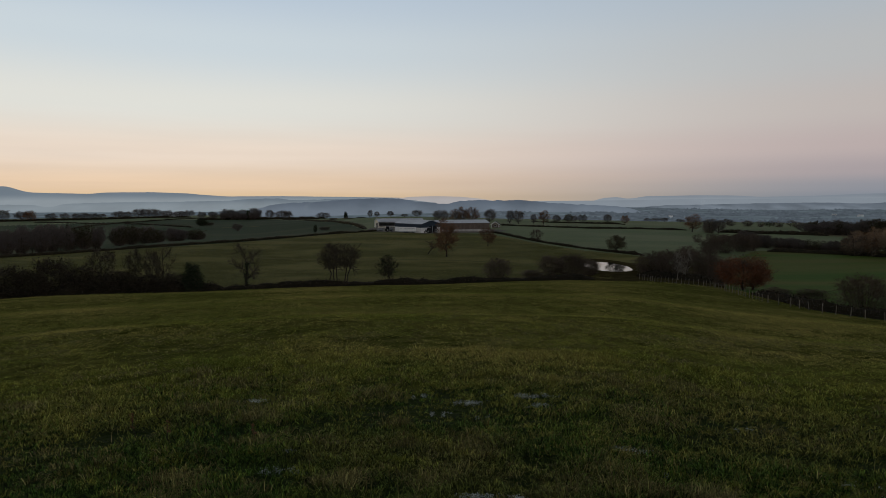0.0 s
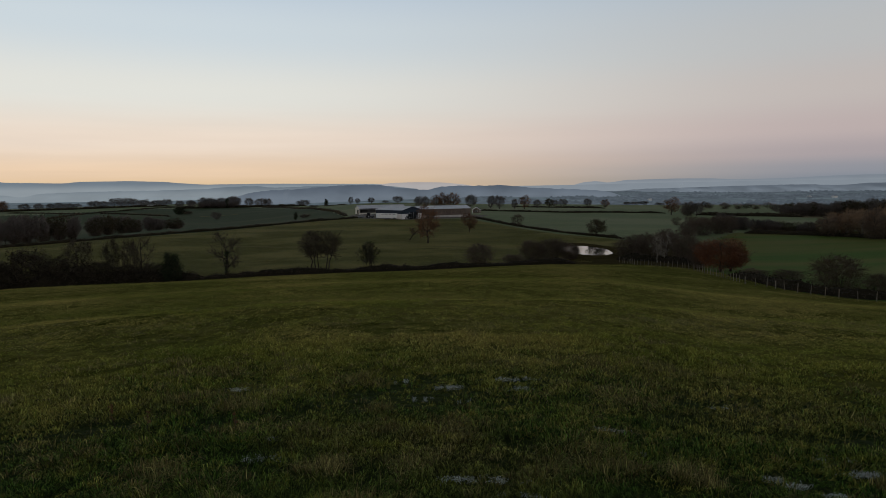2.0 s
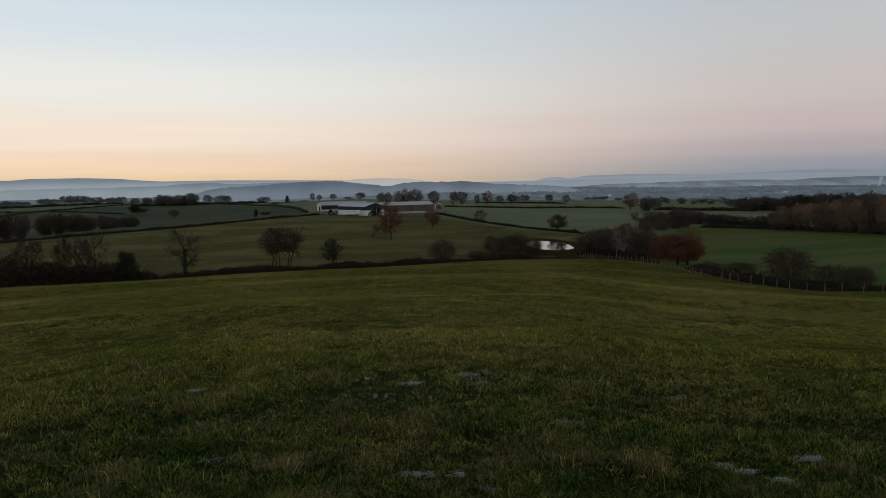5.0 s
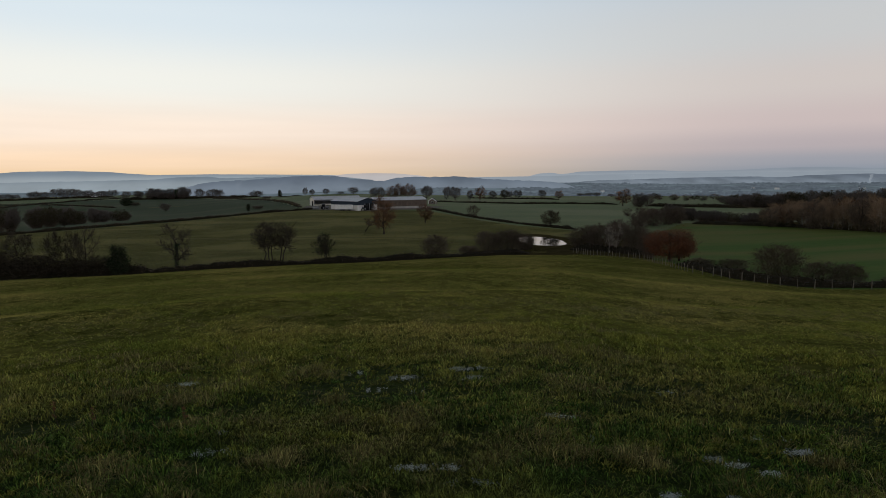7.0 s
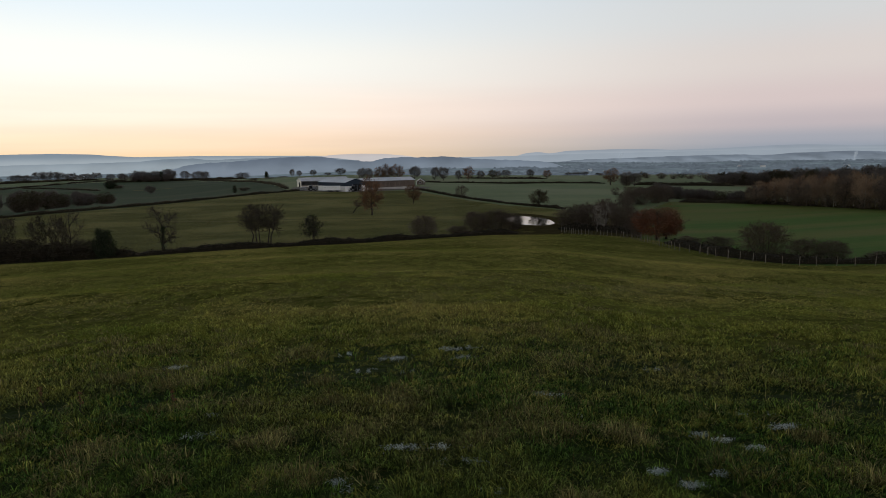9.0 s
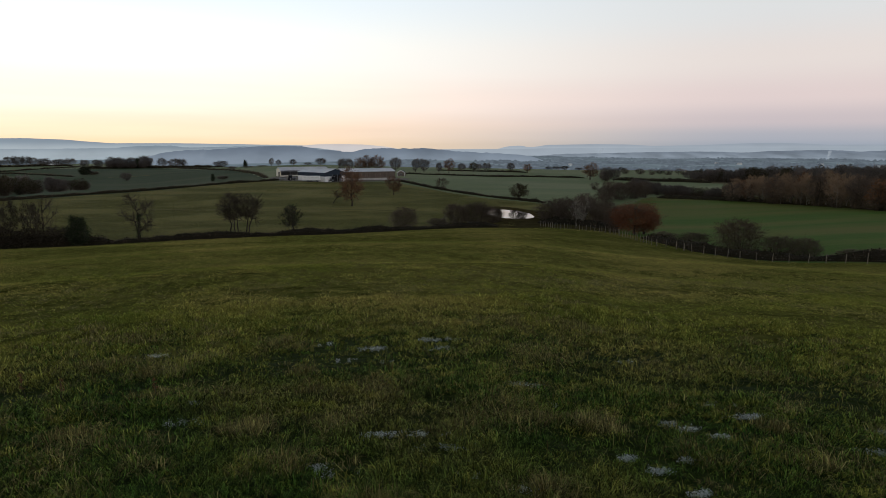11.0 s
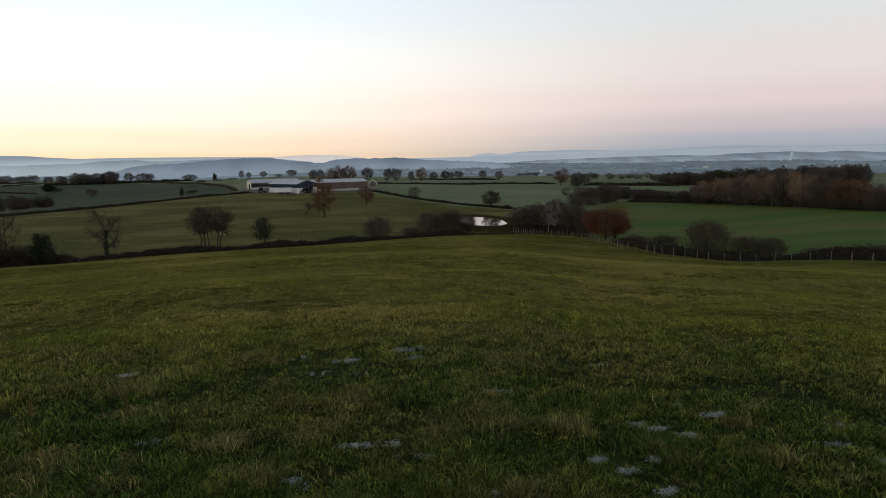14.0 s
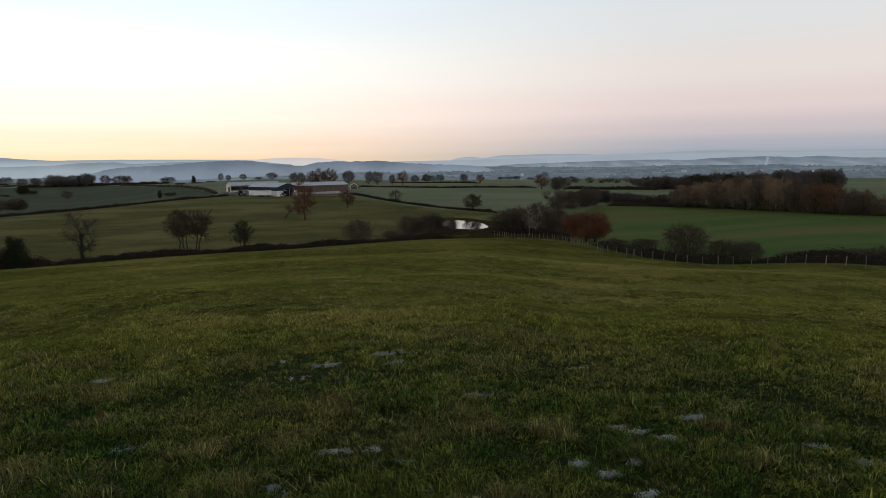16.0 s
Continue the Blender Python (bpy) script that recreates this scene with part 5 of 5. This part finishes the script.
def build_far_woods():
    """Woods and hedge lines strewn over the far plain, past counting, in a glowing haze colour."""
    g = np.random.default_rng(8)
    verts, tris = [], []
    for _ in range(420):
        d, a = g.uniform(1060, 3300), radians(g.uniform(2, 60))
        long, tall = g.uniform(15, 120) * (1.6 if g.random() < 0.2 else 1), g.uniform(3, 9)
        turn = a + math.pi / 2 + g.normal(0, 0.35)
        n = max(4, int(long / 7))
        cx, cy = math.sin(a) * d, math.cos(a) * d
        for i in range(n):
            u = (i / (n - 1) - 0.5) * long
            x, y = cx + math.sin(turn) * u + g.normal(0, 2), cy + math.cos(turn) * u + g.normal(0, 2)
            z, h, w = height(x, y) - 1, tall * g.uniform(0.6, 1.3), g.uniform(4, 8)
            k = len(verts)
            for q in range(6):
                b = q / 6 * math.tau
                verts.append((x + math.cos(b) * w, y + math.sin(b) * w, z))
                verts.append((x + math.cos(b) * w * 0.75, y + math.sin(b) * w * 0.75, z + h * g.uniform(0.6, 0.9)))
            verts.append((x, y, z + h * 1.1))
            for q in range(6):
                p, r = k + 2 * q, k + 2 * ((q + 1) % 6)
                tris += [(p, r, r + 1), (p, r + 1, p + 1), (p + 1, r + 1, k + 12)]
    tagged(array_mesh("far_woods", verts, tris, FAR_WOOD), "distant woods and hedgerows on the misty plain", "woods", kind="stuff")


build_far_woods()


def far_house(bearing, distance, long):
    """A pale house far out on the plain."""
    a = radians(bearing)
    x, y = math.sin(a) * distance, math.cos(a) * distance
    top = new("far_house")
    top.matrix_basis = pose(x, y, height(x, y), 0, 0, -bearing)
    part("wall", block(-long / 2, long / 2, -4, 4, -2, 4), WHITE_WALL, top)
    part("roof", prism([(-long / 2 - 0.5, 4.004), (long / 2 + 0.5, 4.004), (long / 2 - 2, 6.2), (2 - long / 2, 6.2)], -4.5, 4.5), ROOF, top)
    tagged(top, "pale rendered house far out on the plain", "house", "houses on the plain")


for bearing, distance, long in ((19.7, 1750, 11), (33.3, 2050, 14), (31.6, 2050, 11), (39.0, 2200, 18), (40.2, 2200, 12), (42.9, 2150, 22)):
    far_house(bearing, distance, long)


def smoke(x, y, z, tall, wide, drift, thick, label):
    """A thin column of chimney smoke that widens and drifts as it rises."""
    m = bpy.data.materials.new("smoke")
    m.use_nodes = True
    nodes, links = m.node_tree.nodes, m.node_tree.links
    nodes.remove(nodes["Principled BSDF"])
    pale, clear, mix = nodes.new("ShaderNodeEmission"), nodes.new("ShaderNodeBsdfTransparent"), nodes.new("ShaderNodeMixShader")
    # sky light on the smoke is painted as a pale emission
    pale.inputs["Color"].default_value = (0.30, 0.34, 0.38, 1)
    geo, wisps, amount = nodes.new("ShaderNodeNewGeometry"), nodes.new("ShaderNodeTexNoise"), nodes.new("ShaderNodeMapRange")
    wisps.inputs["Scale"].default_value = 1.6 / wide
    links.new(geo.outputs["Position"], wisps.inputs["Vector"])
    amount.inputs["From Min"].default_value, amount.inputs["From Max"].default_value, amount.inputs["To Max"].default_value = 0.35, 0.7, thick
    links.new(wisps.outputs["Fac"], amount.inputs["Value"])
    links.new(amount.outputs[0], mix.inputs[0])
    links.new(clear.outputs[0], mix.inputs[1])
    links.new(pale.outputs[0], mix.inputs[2])
    links.new(mix.outputs[0], nodes["Material Output"].inputs["Surface"])
    pts = [Vector((x + drift * (i / 8) ** 2 * tall + 0.2 * wide * math.sin(i * 1.3), y, z + tall * i / 8)) for i in range(9)]
    v, t = tube([(pts, [wide * (0.12 + 0.5 * (i / 8) ** 0.8) for i in range(9)])], 9)
    tagged(array_mesh("smoke_plume", v, t, m), label, "smoke", "smoke plumes", kind="stuff")


smoke(-316, 1466, -35.0, 33.4, 10.7, 0.12, 0.07, "thin blue smoke rising from a far bonfire")
smoke(690, 1690, -20.0, 20.0, 9.0, 0.25, 0.22, "pale puff of smoke over the misty plain")
smoke(1144, 1390, -25.1, 21.1, 6.4, 0.12, 0.50, "bright narrow smoke plume on the plain")

# ---------------------------------------------------------------- pasture grass near the viewpoint
def lattice(x, y, size, seed):
    """Smooth random values from 0 to 1 over the plan."""
    g = np.random.default_rng(seed).random((64, 64))
    u, v = x / size, y / size
    i, j = np.floor(u).astype(int), np.floor(v).astype(int)
    a, b = u - i, v - j
    a, b = a * a * (3 - 2 * a), b * b * (3 - 2 * b)
    i, j, i2, j2 = i % 64, j % 64, (i + 1) % 64, (j + 1) % 64
    return (g[i, j] * (1 - a) + g[i2, j] * a) * (1 - b) + (g[i, j2] * (1 - a) + g[i2, j2] * a) * b


def blades(g, x, y, a, tall, width, lean, simple=False, lift=0.0):
    """Bent, tapered blades rooted at x, y that lean towards a: three triangles each, or one where they are simple."""
    n = len(x)
    z = ground(x, y)
    out = np.stack([np.cos(a), np.sin(a), np.zeros(n)], 1) * (tall * lean)[:, None]
    b = a + math.pi / 2 + g.normal(0, 0.5, n)
    side = np.stack([np.cos(b), np.sin(b), np.zeros(n)], 1) * width[:, None] / 2
    foot = np.stack([x, y, z - 0.01 + lift], 1)
    mid = foot + out * 0.35
    mid[:, 2] += tall * 0.62
    tip = foot + out
    tip[:, 2] += tall * np.maximum(1.0 - 0.45 * lean, 0.12)
    if simple:
        verts = np.stack([foot - side, foot + side, tip], 1).reshape(-1, 3)
        return verts, np.arange(n * 3).reshape(-1, 3)
    verts = np.stack([foot - side, foot + side, mid - side * 0.75, mid + side * 0.75, tip], 1).reshape(-1, 3)
    k = np.arange(n)[:, None] * 5
    tris = np.concatenate([k + np.array(t) for t in ((0, 1, 3), (0, 3, 2), (2, 3, 4))])
    return verts, tris


def tussocks(g, cx, cy, wide, tall, each, thick, simple=False, upright=0.0):
    """Domed tufts of the given number of blades, which flop outwards over their sides."""
    n = len(cx)
    who = np.repeat(np.arange(n), each)
    m = len(who)
    a, q = g.uniform(0, math.tau, m), np.sqrt(g.random(m))
    long = g.uniform(0.75, 1.35, n)[who]
    x, y = cx[who] + np.cos(a) * q * wide[who] * long, cy[who] + np.sin(a) * q * wide[who] / long
    dome = tall[who] * (1 - q * q) * (0.75 - 0.45 * upright)
    high = tall[who] * g.uniform(0.45, 0.95, m) * (1 + upright) * (0.72 if simple else 1.0)
    lean = np.clip((0.75 + 0.9 * q) * (1 - 0.7 * upright) + g.normal(0, 0.40, m), 0.05, 2.0)
    return blades(g, x, y, a + g.normal(0, 0.9, m), high, thick[who] * g.uniform(0.6, 1.25, m), lean, simple, dome)


# frosty hollows: place, width, depth
FROSTS = ((0.24, 4.27, 0.22, 0.07), (0.48, 4.22, 0.34, 0.06), (0.66, 3.91, 0.22, 0.07), (-0.03, 3.63, 0.14, 0.07), (-0.22, 3.73, 0.10, 0.05), (-1.35, 5.41, 0.10, 0.06), (-1.28, 4.89, 0.22, 0.07), (0.28, 7.24, 0.24, 0.12), (-0.29, 7.65, 0.16, 0.10), (-0.06, 6.7, 0.14, 0.09), (1.08, 7.63, 0.30, 0.14), (-2.33, 7.6, 0.18, 0.10), (3.25, 6.59, 0.15, 0.09), (1.63, 5.44, 0.24, 0.08))
FROSTS += ((1.74, 4.85, 0.14, 0.07), (2.59, 4.43, 0.13, 0.05), (2.70, 4.30, 0.14, 0.05), (2.85, 4.10, 0.12, 0.05), (3.36, 4.90, 0.20, 0.07), (3.43, 4.56, 0.22, 0.07), (2.03, 3.52, 0.09, 0.04), (1.91, 3.74, 0.08, 0.04), (2.31, 3.68, 0.08, 0.04), (0.72, 3.44, 0.10, 0.06), (1.07, 3.24, 0.10, 0.05), (3.90, 3.73, 0.34, 0.10), (4.24, 4.15, 0.22, 0.09), (2.12, 3.16, 0.10, 0.05), (0.42, 6.50, 0.12, 0.08), (4.05, 3.40, 0.30, 0.10), (1.09, 7.10, 0.16, 0.09))

# the pasture's first brow, where the grass is bleached
BROW = ((-30, -8, 0, 5, 10, 20, 32), (17.0, 14.6, 14.0, 14.8, 16.9, 20.9, 26.0))


def build_grass():
    g = np.random.default_rng(12)
    sorts = {"grass": [], "pale_grass": [], "slope_grass": [], "dead_grass": []}
    # nearest and furthest tuft, number, half width, height, blades in each, blade width, whether simple
    zones = ((2.3, 6.2, 5700, (0.045, 0.125), (0.045, 0.100), 40, 0.0050, False), (5.8, 12.0, 7400, (0.06, 0.16), (0.045, 0.100), 22, 0.0085, False), (11.0, 32.0, 24000, (0.10, 0.26), (0.055, 0.115), 22, 0.020, True), (30.0, 165.0, 50000, (0.18, 0.46), (0.10, 0.19), 13, 0.050, True))
    for near, far, n, wides, talls, each, thick, simple in zones:
        d = np.exp(g.uniform(math.log(near), math.log(far), n * 2)) if far > 40 else np.sqrt(g.uniform(near ** 2, far ** 2, n * 2))
        a = np.radians(g.uniform(-39, 52, n * 2))
        x, y = d * np.sin(a), d * np.cos(a)
        lump = lattice(x, y, 0.42 if near < 11 else 0.8, 1) * 0.6 + lattice(x, y, 1.5 if near < 11 else 1.9, 3) * 0.4
        ok = (d < np.interp(np.degrees(a), *FIELD_EDGE) - 1) & (g.random(n * 2) < np.clip((lump - 0.28) * 2.4, 0.24 if near < 11 else 0.32, 1))
        for fx, fy, fw, fd in FROSTS:
            ok &= ((x - fx) / (0.55 * fw)) ** 2 + ((y - fy + 0.05) / (0.6 * fd + 0.06)) ** 2 > 1
        x, y, d, lump = (v[ok][:n] for v in (x, y, d, lump))
        n = len(x)
        size = g.random(n) ** 1.4
        wide, tall = wides[0] + (wides[1] - wides[0]) * size, (talls[0] + (talls[1] - talls[0]) * size) * (0.55 + 0.75 * lump)
        if far > 40:
            wide = wide * np.clip(d / 55, 0.75, 2.4)
        broad = thick * np.clip(d / (0.5 * (near + far)), 0.6, 1.9)
        dead = lattice(x, y, 1.1, 7) * 0.55 + lattice(x, y, 0.35, 8) * 0.45
        brow = np.exp(-((y - np.interp(x, *BROW)) / 1.6) ** 2)
        straw = g.random(n) < np.clip((dead - 0.58) * 2.0, 0.04, 0.50) * np.clip(1.2 - d / 40, 0.12, 1) + 0.22 * brow
        # darker blades near, paler ones past about 8 m
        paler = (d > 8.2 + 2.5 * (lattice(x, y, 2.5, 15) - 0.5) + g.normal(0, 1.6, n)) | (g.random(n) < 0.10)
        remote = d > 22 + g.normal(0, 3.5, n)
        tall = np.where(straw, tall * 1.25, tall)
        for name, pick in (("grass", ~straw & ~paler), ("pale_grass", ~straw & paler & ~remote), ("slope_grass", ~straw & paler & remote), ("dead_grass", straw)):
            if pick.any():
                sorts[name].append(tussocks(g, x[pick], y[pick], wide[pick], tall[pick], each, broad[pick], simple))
    # tufts under and behind the viewpoint
    n = 3600
    d, a = 0.5 + 7.0 * np.sqrt(g.random(n)), g.uniform(0, math.tau, n)
    x, y = d * np.sin(a), d * np.cos(a)
    ok = (y < 0.7 * d) | (d < 2.0)
    x, y = x[ok], y[ok]
    sorts["grass"].append(tussocks(g, x, y, g.uniform(0.05, 0.14, len(x)), g.uniform(0.04, 0.09, len(x)), 16, np.full(len(x), 0.007), True))
    # short turf between the tufts, all round the viewpoint
    n = 130000
    d, a = 0.8 + 11 * np.sqrt(g.random(n)), g.uniform(0, math.tau, n)
    a[n // 3:] = np.radians(g.uniform(-39, 52, n - n // 3))
    x, y = d * np.sin(a), d * np.cos(a)
    sorts["grass"].append(blades(g, x, y, g.uniform(0, math.tau, n), g.uniform(0.015, 0.035, n), np.full(n, 0.006), g.uniform(0.8, 1.9, n), True))
    # bleached clumps of old grass: place and half width
    for x, y, wide in ((1.35, 4.87, 0.24), (1.47, 4.45, 0.20), (1.97, 4.40, 0.26), (3.21, 3.55, 0.17), (3.41, 4.22, 0.13), (2.9, 8.5, 0.85), (-0.42, 3.78, 0.15), (-0.75, 4.56, 0.13), (-2.03, 6.7, 0.32), (-0.42, 6.23, 0.16), (-2.7, 7.2, 0.34), (-1.9, 4.5, 0.18), (-0.07, 4.59, 0.12), (-2.19, 4.73, 0.15), (0.15, 3.1, 0.14), (1.2, 3.2, 0.12)):
        k = int(10 + 70 * wide)
        px, py = x + g.normal(0, wide * 0.6, k), y + g.normal(0, wide * 0.45, k)
        sorts["dead_grass"].append(tussocks(g, px, py, g.uniform(0.03, 0.08, k), g.uniform(0.07, 0.12, k), 20, np.full(k, 0.0040), False, 0.5))
    # single stalks standing above the sward
    n = 2600
    d, a = 2.6 + 14 * g.random(n) ** 1.3, np.radians(g.uniform(-38, 51, n))
    x, y = d * np.sin(a), d * np.cos(a)
    ok = lattice(x, y, 1.1, 21) + g.uniform(-0.3, 0.3, n) > 0.45
    x, y, d = x[ok], y[ok], d[ok]
    sorts["dead_grass"].append(blades(g, x, y, g.uniform(0, math.tau, len(x)), g.uniform(0.10, 0.24, len(x)), np.maximum(0.0030, d * 0.00042), g.uniform(0.1, 1.1, len(x))))
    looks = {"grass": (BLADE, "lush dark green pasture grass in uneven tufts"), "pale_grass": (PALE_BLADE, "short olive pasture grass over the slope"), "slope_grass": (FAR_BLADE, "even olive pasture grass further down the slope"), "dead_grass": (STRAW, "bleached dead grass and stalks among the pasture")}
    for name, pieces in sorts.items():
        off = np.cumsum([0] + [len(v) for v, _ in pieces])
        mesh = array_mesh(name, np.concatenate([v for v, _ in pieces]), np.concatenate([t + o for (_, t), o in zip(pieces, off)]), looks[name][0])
        tagged(mesh, looks[name][1], "grass", kind="stuff")


build_grass()


def build_meadow_grass():
    """Rough tufts over the grazed meadow beyond the brook."""
    g = np.random.default_rng(41)
    n = 42000
    a, u = g.uniform(-37, 15, n), g.random(n)
    near, far = np.interp(a, *FIELD_EDGE) + 8, np.interp(a, *MEADOW_EDGE) - 3
    d = np.sqrt(near ** 2 + u * (far ** 2 - near ** 2))
    x, y = d * np.sin(np.radians(a)), d * np.cos(np.radians(a))
    ok = (lattice(x, y, 3.0, 51) * 0.5 + lattice(x, y, 9.0, 52) * 0.5 > 0.34) & (((x - POND[0]) / POND[2]) ** 2 + ((y - POND[1]) / POND[3]) ** 2 > 3.2)
    ok &= ~((y > 290) & (x > -42) & (x < 36))
    x, y = x[ok], y[ok]
    n = len(x)
    v, t = tussocks(g, x, y, g.uniform(0.25, 0.75, n), g.uniform(0.10, 0.24, n), 6, np.full(n, 0.16), True)
    tagged(array_mesh("meadow_grass", v, t, MEADOW_BLADE), "rough olive tufts over the grazed meadow", "grass", kind="stuff")


build_meadow_grass()


def frost_patch(x, y, wide, deep, seed):
    """A hollow whose short blades and dead leaves are white with frost."""
    g = np.random.default_rng(seed)
    n = int(300 + 4200 * wide)
    px = x + g.normal(0, wide / 2.4, n)
    py = y + g.normal(0, deep / 3.0, n) + (px - x) * g.uniform(-0.2, 0.2)
    ok = lattice(px, py, 0.06, seed) * 0.6 + lattice(px, py, 0.16, seed + 5) * 0.4 > 0.50
    px, py = px[ok], py[ok]
    pz = ground(px, py) + g.uniform(0.012, 0.048, len(px))
    v, t = flakes(random.Random(seed), np.stack([px, py, pz], 1), len(px), 0.0048, 0.006)
    tagged(array_mesh("frost_patch", v, t, FROST), "patch of white frost on short pasture grass", "frost", "frost patches", kind="stuff")


for seed, (x, y, wide, deep) in enumerate(FROSTS, 31):
    frost_patch(x, y, wide, deep, seed)


def dock_stalk(x, y, tall, seed):
    """A dead dock stem with a ragged brown seed head."""
    rng = random.Random(seed)
    top = new("dock_stalk")
    top.matrix_basis = pose(x, y, height(x, y) - 0.01)
    pts = bend(rng, (0, 0, 0), (rng.uniform(-0.04, 0.04), rng.uniform(-0.03, 0.03), tall), 5, 0, 0.006)
    v, t = tube([(pts, [0.0045 - 0.0006 * i for i in range(6)])], 5)
    under(array_mesh("stem", v, t, BARK), top)
    v, t = flakes(rng, [tuple(p) for p in pts[3:]], 60, 0.010, 0.010)
    under(array_mesh("seed_head", v, t, OAK_LEAF), top, "withered brown seed head")
    tagged(top, "dead brown dock stalk standing in the pasture", "weed", "dead dock stalks")


for seed, (x, y, tall) in enumerate(((-2.55, 5.75, 0.27), (-2.95, 5.95, 0.30), (-1.75, 5.75, 0.20)), 71):
    dock_stalk(x, y, tall, seed)
